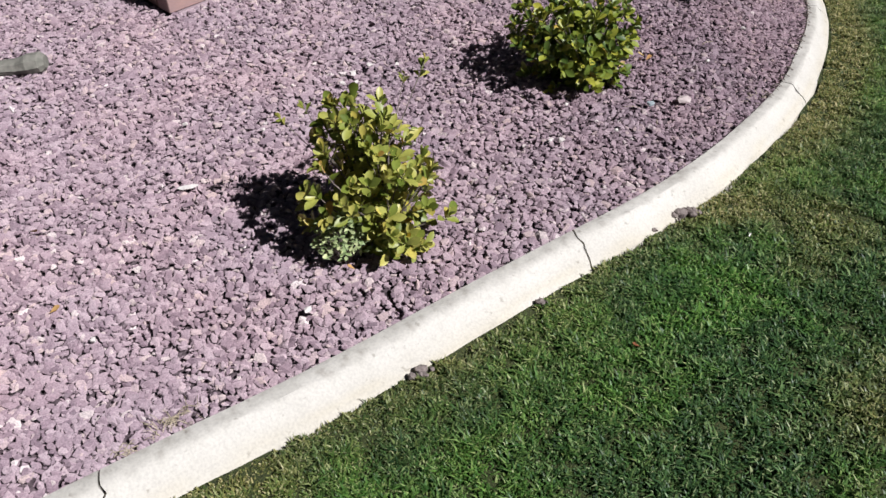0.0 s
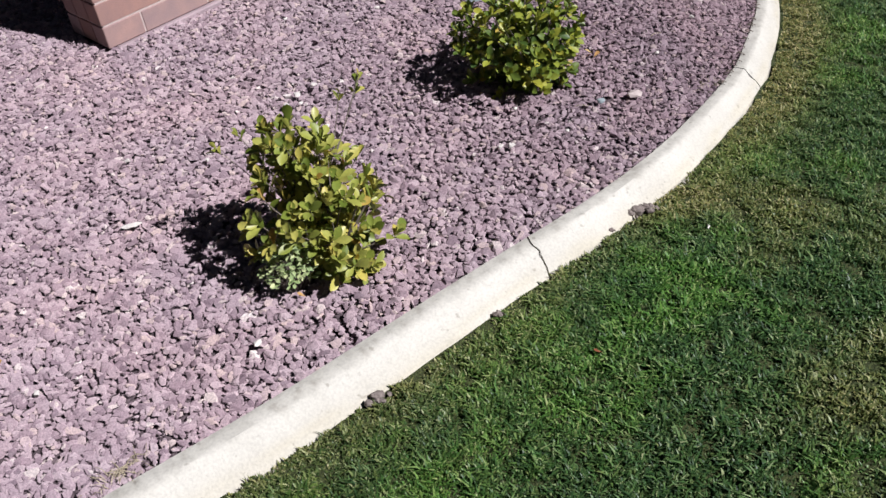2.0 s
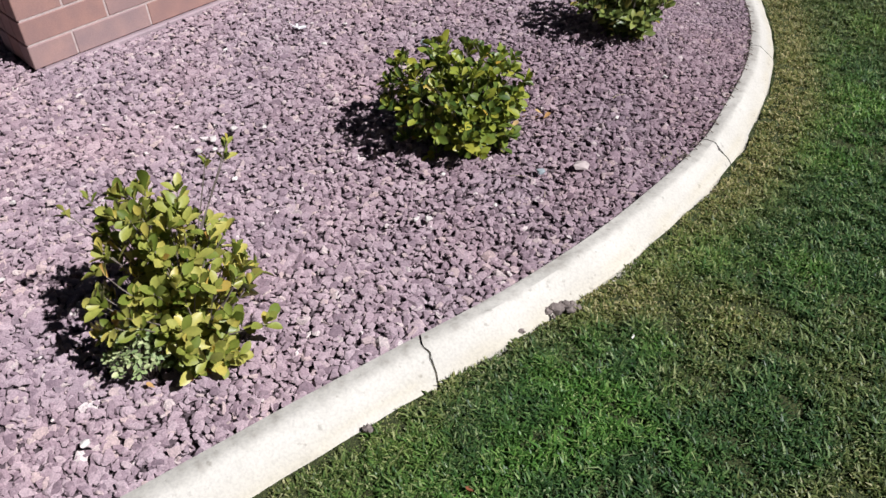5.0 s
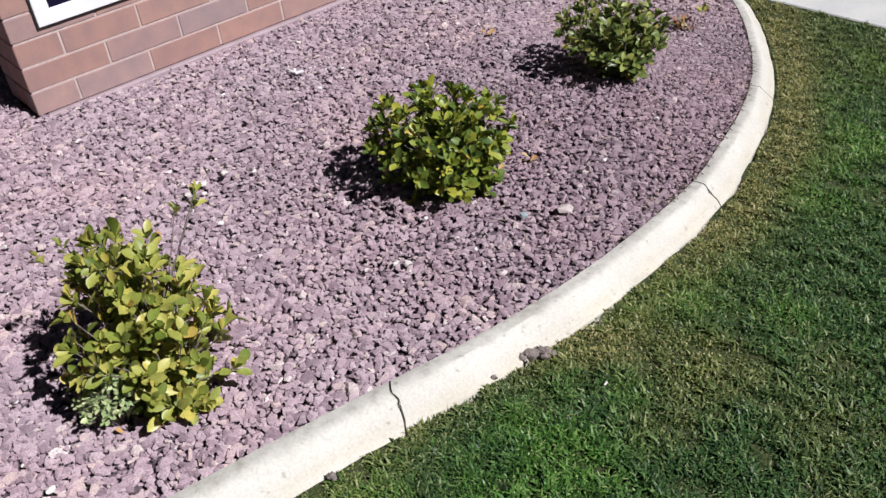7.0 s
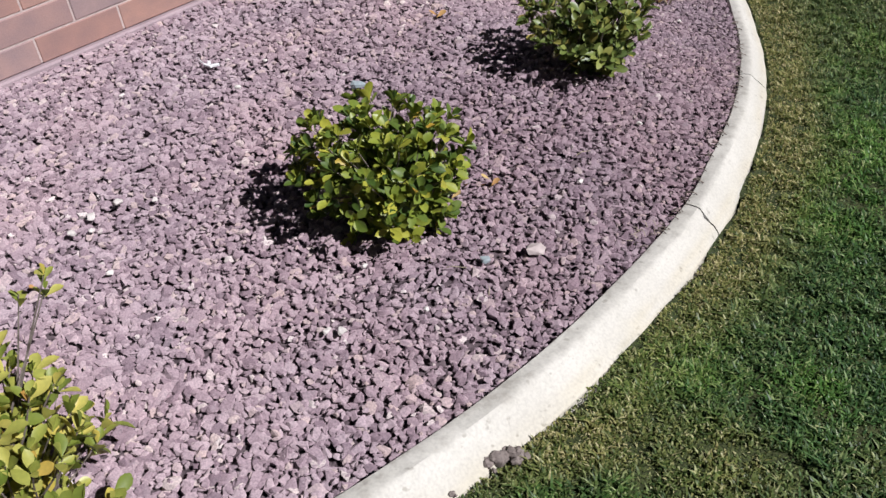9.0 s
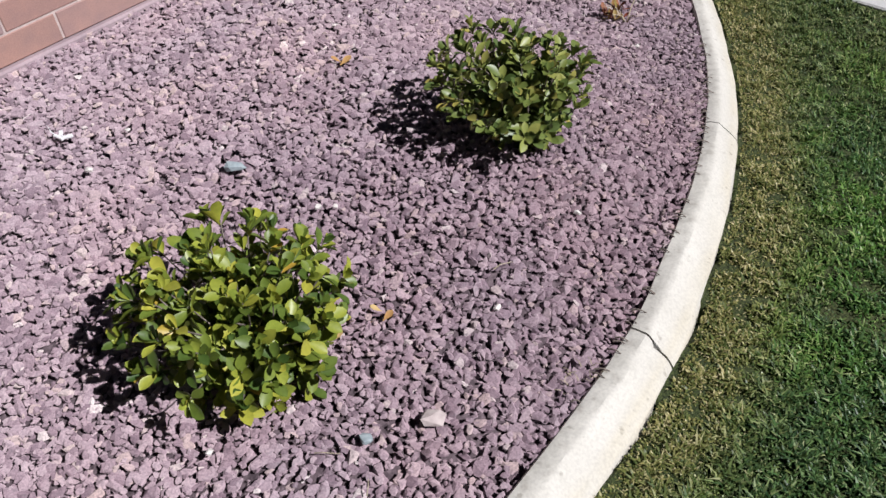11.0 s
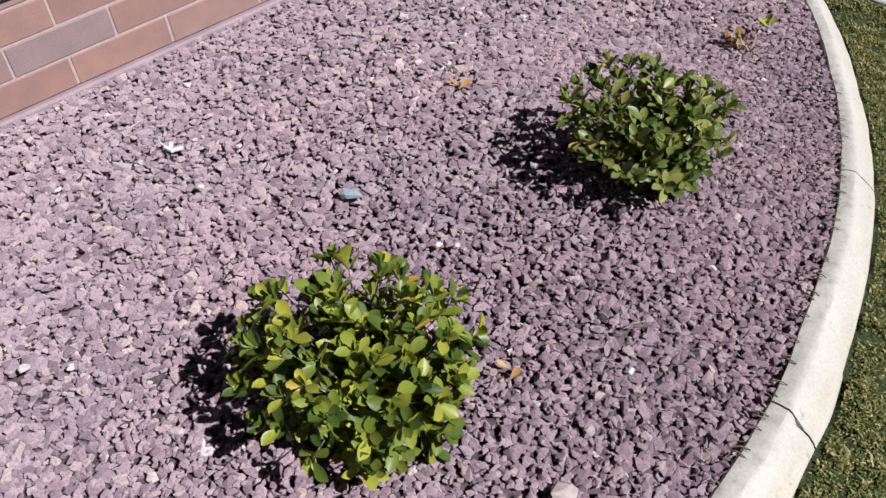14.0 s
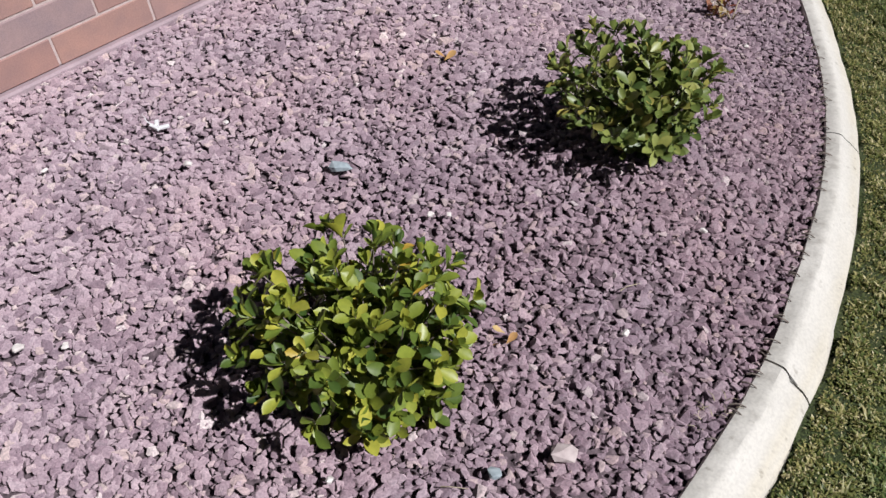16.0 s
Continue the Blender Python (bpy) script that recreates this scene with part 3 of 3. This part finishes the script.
def scatter(name, shapes, places, sizes, squash, mats, rng, tilt=0.35):
    pick = rng.integers(0, len(shapes), len(places))
    rot = turns(rng, len(places), tilt)
    vs, ts, base = [], [], 0
    for k, (d, f) in enumerate(shapes):
        i = np.nonzero(pick == k)[0]
        if not len(i):
            continue
        v = d[None] * (sizes[i, None] * squash[i])[:, None, :]
        v = np.einsum("nij,nvj->nvi", rot[i], v) + places[i, None, :]
        vs.append(v.reshape(-1, 3))
        ts.append((f[None] + (np.arange(len(i)) * len(d))[:, None, None]).reshape(-1, 3) + base)
        base += len(i) * len(d)
    return bulk(name, np.concatenate(vs), np.concatenate(ts), mats)


def gravel():
    rng = np.random.default_rng(7)
    shapes = []
    for k in rng.integers(11, 16, 48):
        d, f = stone_shape(rng, int(k), 3.7)
        up = np.cross(d[f[:, 1]] - d[f[:, 0]], d[f[:, 2]] - d[f[:, 0]])
        shapes.append((d, f[up[:, 2] > -0.5 * np.linalg.norm(up, axis=1)]))  # stones lie on their undersides

    def seen(x, y):
        """The stretch of the bed that the path looks over."""
        return (x > -1.3) & (y > -1.7) & (y > -0.55 - (x + 0.65) * 0.415) & ~((x < -0.32) & (y > 0.2))

    def layer(gap, mean, spread, low, lift, tilt, fine=True):
        gx, gy = np.meshgrid(np.arange(-1.3 if fine else -4, 2.1, gap), np.arange(-1.7 if fine else -4.1, 3.3, gap), indexing="ij")
        x = gx.ravel() + rng.uniform(-0.6, 0.6, gx.size) * gap
        y = gy.ravel() + rng.uniform(-0.6, 0.6, gx.size) * gap
        pick = seen(x, y) == fine
        x, y = x[pick], y[pick]
        coarse = 1 - step(0.7, 1.35, x) * step(-0.1, 0.6, y)  # a finer load lies by the far half of the kerb
        pick = rng.random(len(x)) < 1 - 0.16 * coarse
        x, y, coarse = x[pick], y[pick], coarse[pick]
        size = np.clip(rng.lognormal(math.log(mean), spread, len(x)), mean * 0.5, mean * 1.75) * (1 + 0.27 * coarse)
        keep = (from_kerb(x, y) < -WIDE * slim(y) - 0.1 * size) & ~((x < 0.012 + 0.012 * np.sin(y * 23) * np.sin(y * 9 + 1)) & (x > -0.315) & (y > 0.02) & (y < 2.56)) & ~((x < 0.004) & (x > -0.29) & (y > -0.006) & (y < 0.03)) & (y < 3.27)
        return x[keep], y[keep], size[keep], np.full(keep.sum(), low), np.full(keep.sum(), lift), np.full(keep.sum(), tilt)

    sets = [layer(0.0205, 0.0105, 0.22, -0.0155, 0.003, 0.3), layer(0.0162, 0.0094, 0.32, -0.0015, 0.0044, 0.24), layer(0.021, 0.0058, 0.3, 0.001, 0.005, 0.5), layer(0.046, 0.025, 0.25, -0.008, 0.005, 0.3, False)]
    x, y, size, low, lift, tilt = (np.concatenate(c) for c in zip(*sets))
    z = gravel_height(x, y) + low + rng.uniform(-1, 1, len(x)) * lift - size * 0.2
    squash = np.stack([rng.uniform(0.95, 1.4, len(x)), rng.uniform(0.7, 1.0, len(x)), rng.uniform(0.42, 0.75, len(x))], -1)
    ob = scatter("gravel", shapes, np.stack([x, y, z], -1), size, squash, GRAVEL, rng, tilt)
    tagged(ob, "angular crushed purple brown stone spread over the bed", "gravel", kind="stuff")


gravel()


# ---- lawn ----
def lawn():
    rng = np.random.default_rng(9)

    def patch(n, x0, x1, y0, y1, big, reach=9.0):
        x, y = rng.uniform(x0, x1, n), rng.uniform(y0, y1, n)
        d = from_kerb(x, y) - WIDE * slim(y)
        keep = (d > 0.003 + 0.009 * step(0.8, 1.3, y)) & (y < 3.272) & (d < reach)
        return x[keep], y[keep], d[keep], np.full(keep.sum(), big)

    sets = [patch(310000, 1.9, 3.2, -1.5, 1.5, 1.0), patch(190000, 0.6, 3.2, 1.5, 3.315, 1.0), patch(80000, 3.2, 5.5, -1.5, 3.315, 2.2), patch(52000, 1.7, 5.5, -4.0, -1.5, 2.2), patch(330000, 0.6, 2.45, -1.3, 3.27, 0.9, 0.24)]
    x, y, d, big = (np.concatenate(c) for c in zip(*sets))
    rough = np.array([noise.noise(Vector((a * 1.9, b * 1.9, 3.1))) + 0.6 * noise.noise(Vector((a * 5.3, b * 5.3, 1.1))) for a, b in zip(x, y)])
    lush = np.array([noise.noise(Vector((a * 2.3 + 9, b * 2.3, 5.1))) + 0.7 * noise.noise(Vector((a * 8.3, b * 8.3, 2.1))) for a, b in zip(x, y)])
    tuft = np.array([noise.noise(Vector((a * 24, b * 24, 7.7))) for a, b in zip(x, y)])
    late = step(0.6, 1.3, y)
    edge = step(0.0, 0.04 + 0.02 * late, d - 0.008 * late)
    bare = np.exp(-(((x - 0.96) / 0.12) ** 2 + ((y - 3.12) / 0.10) ** 2))
    keep = rng.random(len(x)) < np.clip(0.8 - 0.15 * rough + 0.8 * tuft, 0.4, 1) * (0.9 - 0.2 * late + (0.1 + 0.2 * late) * edge) * (1 - 0.8 * bare)
    x, y, d, big, rough, lush, tuft, late, edge, bare = (a[keep] for a in (x, y, d, big, rough, lush, tuft, late, edge, bare))
    n = len(x)
    dry = 0.02 + 1.2 * np.clip(rough - 0.08, 0, 0.6) * (1 - 0.65 * late) + 0.8 * late * np.exp(-((d - 0.06) / 0.10) ** 2) + 0.62 * np.exp(-d / 0.13) + 0.8 * bare - 0.4 * np.exp(-((x - 2.42) ** 2 + (y - 0.13) ** 2) / 0.04) + 0.25 * step(2.3, 2.9, y)
    dry = np.clip(dry + rng.normal(0, 0.12, n), 0, 1)
    lush = np.clip(0.2 + 1.8 * lush + 0.9 * np.exp(-((x - 2.42) ** 2 + (y - 0.13) ** 2) / 0.03) - 0.15 * late - 0.4 * np.exp(-((x - 2.6) ** 2 + (y - 0.55) ** 2) / 0.07) - 0.6 * step(2.35, 2.8, x) * (1 - step(-0.3, 0.4, y)) + 0.25 * step(2.6, 2.95, x) * step(0.1, 0.7, y) + rng.normal(0, 0.15, n), 0, 1)
    high = np.clip(rng.normal(0.0165, 0.0055, n), 0.006, 0.034) * (0.6 + 0.4 * edge) * (1 + 0.75 * tuft) * (1 - 0.3 * dry) * np.sqrt(big)
    wide = rng.uniform(0.0013, 0.003, n) * big
    a = rng.uniform(0, math.tau, n)
    lean = rng.uniform(0.1, 1.25, n) * high
    c, s = np.cos(a), np.sin(a)
    z = lawn_height(x, y) - 0.002 + 0.005 * tuft
    side = np.stack([-s, c, np.zeros(n)], -1) * wide[:, None]
    foot = np.stack([x, y, z], -1)
    mid = foot + np.stack([c * lean * 0.35, s * lean * 0.35, high * 0.65], -1)
    tip = foot + np.stack([c * lean, s * lean, high * rng.uniform(0.6, 1.0, n)], -1)
    v = np.stack([foot - side, foot + side, mid - side * 0.9, mid + side * 0.9, tip], 1).reshape(-1, 3)
    t = np.array([[0, 1, 3], [0, 3, 2], [2, 3, 4]])
    ob = bulk("grass", v, (t[None] + (np.arange(n) * 5)[:, None, None]).reshape(-1, 3), GRASS, dry=np.repeat(dry, 5), lush=np.repeat(lush, 5))
    tagged(ob, "short mown green grass with dry yellowish patches", "lawn", kind="stuff")


lawn()


# ---- small things ----
def pebble(name, label, category, at, size, mat, seed, group="", sink=0.35, turn=0.0, over=None):
    rng = np.random.default_rng(seed)
    d, f = stone_shape(rng, 22)
    ob = bulk(name, d * np.array(size) / 2, f, mat)
    base = gz(at[0], at[1]) + 0.013 if over is None else over
    ob.location = (at[0], at[1], base + size[2] * (0.5 - sink))
    ob.rotation_euler = (rng.uniform(-0.15, 0.15), rng.uniform(-0.15, 0.15), turn)
    return tagged(ob, label, category, group)


WHITES = [(1.747, 0.329, 0.028), (1.722, 0.31, 0.022), (0.95, 0.165, 0.032), (0.975, 0.10, 0.03), (1.0, 0.14, 0.018), (1.509, -1.073, 0.022), (1.806, -0.652, 0.024), (1.189, 0.091, 0.024), (0.949, 0.24, 0.028),
          (1.01, 0.31, 0.02), (0.694, 0.769, 0.025), (1.619, 0.496, 0.018), (1.817, 0.499, 0.016), (1.251, 1.035, 0.02), (1.28, 1.06, 0.016), (1.64, 1.45, 0.02), (1.73, 1.094, 0.018), (0.62, 0.92, 0.018), (0.443, 0.52, 0.02),
          (1.02, -0.25, 0.02), (0.8, -0.4, 0.022), (1.09, 2.41, 0.022)]
for k, (x, y, r) in enumerate(WHITES):
    pebble("pebble", "small white pebble lying on purple gravel", "pebble", (x, y), (r * 0.98, r * 0.8, r * 0.55), PALE, 100 + k, "white pebbles in the gravel", 0.0, k * 1.3)
pebble("pale_stone", "large pale pinkish stone in the gravel", "stone", (1.835, 0.818), (0.052, 0.038, 0.022), plain_material("pinkish_stone", (0.46, 0.38, 0.37), (0.58, 0.5, 0.48), 0.8, 90), 140, "", 0.15, 0.6)
pebble("slate_chip", "flat blue grey slate chip on the gravel", "stone", (0.978, 1.002), (0.062, 0.036, 0.02), BLUE, 141, "", 0.0, 0.75)
pebble("slate_chip", "small dark blue stone on the gravel", "stone", (1.79, 0.70), (0.03, 0.022, 0.014), BLUE, 142, "", 0.1, 0.3)
pebble("stone_chip", "long pale tan stone chip on the gravel", "stone", (1.115, -0.58), (0.07, 0.022, 0.014), PALE, 143, "", 0.1, 0.9)


def long_rock():
    """A long weathered rock with one flared, chipped end."""
    bm = bmesh.new()
    a, b = Vector((0.065, -0.535, 0.0)), Vector((-0.12, -0.76, 0.0))
    pts = [a.lerp(b, u) for u in (0, 0.06, 0.2, 0.33, 0.5, 0.75, 1.0)]
    z = gz(0, -0.6)
    tube(bm, [(p.x, p.y, z + h) for p, h in zip(pts, (0.05, 0.05, 0.046, 0.038, 0.036, 0.034, 0.03))], [0.03, 0.05, 0.049, 0.037, 0.036, 0.034, 0.02], 9)
    for v in bm.verts:
        v.co.z = z + (v.co.z - z) * 0.72
        v.co += noise.noise_vector(v.co * 14) * 0.006
    tagged(part("grey_rock", bm, GREENROCK), "long grey green weathered rock lying on the gravel", "rock")


long_rock()
def clod(at, r, seed):
    """A crumbling lump: a few rough crumbs stuck together."""
    rng = np.random.default_rng(seed)
    vs, ts, base = [], [], 0
    for k in range(6):
        d, f = stone_shape(rng, 20)
        size = r * (0.55 if k == 0 else rng.uniform(0.2, 0.36))
        c = rng.normal(size=3) * r * (0.0 if k == 0 else 0.42)
        c[2] = abs(c[2]) * 0.25 - 0.15 * r
        vs.append(d * size * np.array([1.0, 0.9, 0.75]) + c)
        ts.append(f + base)
        base += len(d)
    ob = bulk("dirt_clod", np.concatenate(vs), np.concatenate(ts), CLOD)
    ob.location = (at[0], at[1], float(kerb_height(at[1])) - 0.04 + 0.2 * r)
    tagged(ob, "dark crumbly clod of dirt at the edge of the kerb", "dirt clod", "dirt clods along the kerb")


for k, (x, y, r) in enumerate([(2.117, -0.566, 0.034), (2.156, -0.205, 0.022), (2.172, 0.35, 0.036), (2.19, 0.378, 0.03), (2.165, 0.325, 0.024), (2.17, 0.232, 0.014)]):
    clod((x, y), r, 160 + k)


def stalk(name, label, category, points, radius, mat, group=""):
    bm = bmesh.new()
    n = len(points)
    tube(bm, points, [radius * (1 - 0.5 * k / (n - 1)) for k in range(n)], 5)
    ob = part(name, bm, mat)
    return tagged(ob, label, category, group)


def flat_leaf(name, label, at, length, mat, turn, tilt=0.2):
    me = leaf_mesh(name, mat, length, length * 0.55, 0.3, 0.15)
    ob = new(name, me)
    ob.location = (at[0], at[1], gz(*at) + 0.012)
    ob.rotation_euler = (tilt, 0.1, turn)
    return tagged(ob, label, "leaf", "fallen leaves on the gravel")


LITTER = leaf_material("fallen_leaf", [(0.0, (0.45, 0.22, 0.09)), (0.5, (0.55, 0.32, 0.13)), (1.0, (0.62, 0.45, 0.22))], 0.7)
for k, (x, y, r) in enumerate([(0.813, 1.462, 0.04), (0.80, 1.475, 0.03), (0.98, -0.983, 0.035), (1.33, -1.105, 0.03), (1.815, -0.362, 0.05), (1.83, -0.33, 0.03), (1.80, -0.42, 0.03), (1.76, -0.47, 0.022), (1.60, 0.885, 0.03), (1.615, 0.90, 0.028),
                               (1.595, 0.915, 0.025), (1.57, 0.86, 0.03), (1.58, 0.80, 0.03), (1.10, -0.05, 0.02)]):
    flat_leaf("fallen_leaf", "dry orange brown fallen leaf on the gravel", (x, y), r, LITTER, k * 2.1, 0.1 + 0.25 * (k % 3))


for label, x, y, r, mat, a in (("small white petal lying in the mown grass", 2.365, 0.385, 0.014, PALE, 0.4), ("small reddish dry leaf lying in the grass", 2.434, -0.164, 0.02, LEAF_R, 1.9)):
    ob = new("fallen_leaf", leaf_mesh("fallen_leaf", mat, r, r * 0.5, 0.2, 0.1))
    ob.location = (x, y, float(lawn_height(x, y)) + 0.017)
    ob.rotation_euler = (0.1, 0.15, a)
    tagged(ob, label, "leaf", "fallen leaves in the lawn")


def white_scrap():
    x, y = 0.494, 0.79
    z = gz(x, y) + 0.012
    ob = thing("plastic_scrap", (x, y, z), "small white broken plastic scrap with a curved wire", "litter")
    for dx, dy, a, l in ((0.0, 0.0, 0.2, 0.034), (0.016, 0.016, 1.1, 0.028), (-0.012, 0.012, -0.5, 0.022)):
        bm = bmesh.new()
        box(bm, -l / 2, l / 2, -0.005, 0.005, -0.004, 0.004, 0.0015)
        bmesh.ops.rotate(bm, matrix=Matrix.Rotation(a, 3, "Z"), verts=bm.verts)
        bmesh.ops.translate(bm, vec=(dx, dy, 0.004), verts=bm.verts)
        part("fragment", bm, WHITE, ob)
    bm = bmesh.new()
    tube(bm, [(-0.01, 0.0, 0.004), (-0.03, -0.005, 0.012), (-0.05, 0.0, 0.012), (-0.075, 0.004, 0.006)], [0.0016, 0.0015, 0.0014, 0.001], 5)
    part("wire", bm, WHITE, ob, "thin white wire")


white_scrap()


def weed(label, at, seed, mat, spread, height, count, length, low):
    """A low weed of many small leaves on thin stems."""
    rng = random.Random(seed)
    ob = thing("weed", (at[0], at[1], gz(*at)), label, "weed")
    leaves = [leaf_mesh("leaf", mat, length * k, length * 0.6, 0.3, c, 0.55) for k, c in ((1.0, -0.2), (0.8, 0.1), (1.15, -0.1))]
    bm = bmesh.new()
    placed = []
    for k in range(count):
        a, r = rng.uniform(0, math.tau), spread * math.sqrt(rng.random())
        p = Vector((math.cos(a) * r, math.sin(a) * r, low * rng.uniform(0.5, 1.0) + height * (1 - (r / spread) ** 2) * rng.uniform(0.6, 1.0)))
        if k % 3 == 0:
            tube(bm, [(p.x * 0.2, p.y * 0.2, -0.01), (p.x * 0.7, p.y * 0.7, p.z * 0.7), p], [0.0012, 0.001, 0.0007], 4)
        m = Matrix.Translation(p) @ Matrix.Rotation(a + rng.uniform(-2.0, 2.0), 4, "Z") @ Matrix.Rotation(rng.uniform(-0.2, 0.9), 4, "X") @ Matrix.Rotation(rng.uniform(-0.6, 0.6), 4, "Y")
        placed.append((rng.choice(leaves), m))
    part("stem", bm, TWIG, ob)
    tagged(join_mesh("foliage", placed, mat, ob), kind="stuff")
    return ob


weed("pale green weed with tiny leaves beside a shrub", WEED, 31, LEAF_W, 0.07, 0.07, 440, 0.017, 0.085)


def dead_plant():
    rng = random.Random(33)
    at = (0.92, 2.58)
    ob = thing("seedling", (at[0], at[1], gz(*at)), "nearly dead small shrub with reddish leaves and bare twigs", "shrub")
    for k in range(9):
        a = rng.uniform(0, math.tau)
        l = rng.uniform(0.05, 0.10)
        bm = bmesh.new()
        tube(bm, [(0, 0, -0.01), (math.cos(a) * l * 0.4, math.sin(a) * l * 0.4, l * 0.5), (math.cos(a) * l, math.sin(a) * l, l * rng.uniform(0.4, 0.9))], [0.0025, 0.002, 0.001], 4)
        part("twig", bm, DRY, ob, "bare pale twig")
    red = leaf_mesh("leaf", LEAF_R, 0.034, 0.014, 0.3, 0.1)
    green = leaf_mesh("leaf", LEAF_B, 0.034, 0.018, 0.3, 0.1)
    for k in range(34):
        o = new("leaf", red if k < 26 else green)
        o.parent = ob
        a = rng.uniform(0, math.tau)
        if k < 26:
            p = Vector((-0.03 + rng.uniform(-0.03, 0.03), -0.025 + rng.uniform(-0.03, 0.03), rng.uniform(0.01, 0.05)))
        else:
            p = Vector((0.03 + rng.uniform(-0.008, 0.008), 0.035 + rng.uniform(-0.008, 0.008), rng.uniform(0.085, 0.10)))
        o.matrix_local = Matrix.Translation(p) @ Matrix.Rotation(a, 4, "Z") @ Matrix.Rotation(rng.uniform(0.2, 1.2), 4, "X")


dead_plant()


def dry_tuft(at, seed, count, tall):
    rng = random.Random(seed)
    ob = thing("dry_tuft", (at[0], at[1], gz(*at)), "tuft of dry brown grass at the gravel's edge", "dry grass")
    for k in range(count):
        a, l = rng.uniform(0, math.tau), rng.uniform(0.5, 1.0) * tall
        r = rng.uniform(0.0, 0.03)
        x, y = math.cos(a * 3) * r, math.sin(a * 3) * r * 2
        bm = bmesh.new()
        tube(bm, [(x, y, 0), (x + math.cos(a) * l * 0.4, y + math.sin(a) * l * 0.4, l * 0.45), (x + math.cos(a) * l, y + math.sin(a) * l, l * 0.35)], [0.0011, 0.0009, 0.0005], 3)
        part("blade", bm, DRY, ob)


dry_tuft((1.868, -1.06), 41, 46, 0.038)
dry_tuft((1.875, -1.17), 42, 22, 0.03)
dry_tuft((1.93, 1.10), 43, 16, 0.025)
rs = random.Random(55)
for k in range(46):
    s = run_at(1.1 + 1.5 * k / 45 + rs.uniform(-0.05, 0.05))
    p, nrm = on_line(s)
    w = rs.uniform(-0.4, 0.4)
    l = rs.uniform(0.012, 0.034)
    z = float(kerb_height(p[1])) + 0.006
    base = p - nrm * (WIDE * float(slim(p[1])) + 0.012)
    d = nrm + np.array([-nrm[1], nrm[0]]) * w
    pts = [(base[0] + d[0] * l * u, base[1] + d[1] * l * u, z + 0.006 * math.sin(u * 3) - 0.004) for u in (0, 0.35, 0.7, 1.0)]
    stalk("dry_stalk", "thin dark dry stalk lying over the kerb's edge", "dry stalk", pts, 0.0022, TWIG, "dry stalks along the kerb")
for k, (x, y, a) in enumerate([(1.98, 1.72, 0.4), (1.66, 1.16, 1.2), (1.75, 0.62, 0.5), (1.87, 0.63, 2.2)]):
    z = gz(x, y) + 0.014
    if x < 1.9:
        stalk("dry_stalk", "thin pale dry stalk lying on the gravel", "dry stalk", [(x, y, z), (x + 0.015 * math.cos(a), y + 0.015 * math.sin(a), z + 0.006), (x + 0.04 * math.cos(a), y + 0.04 * math.sin(a + 0.3), z)], 0.0013, DRY, "dry stalks on the gravel")
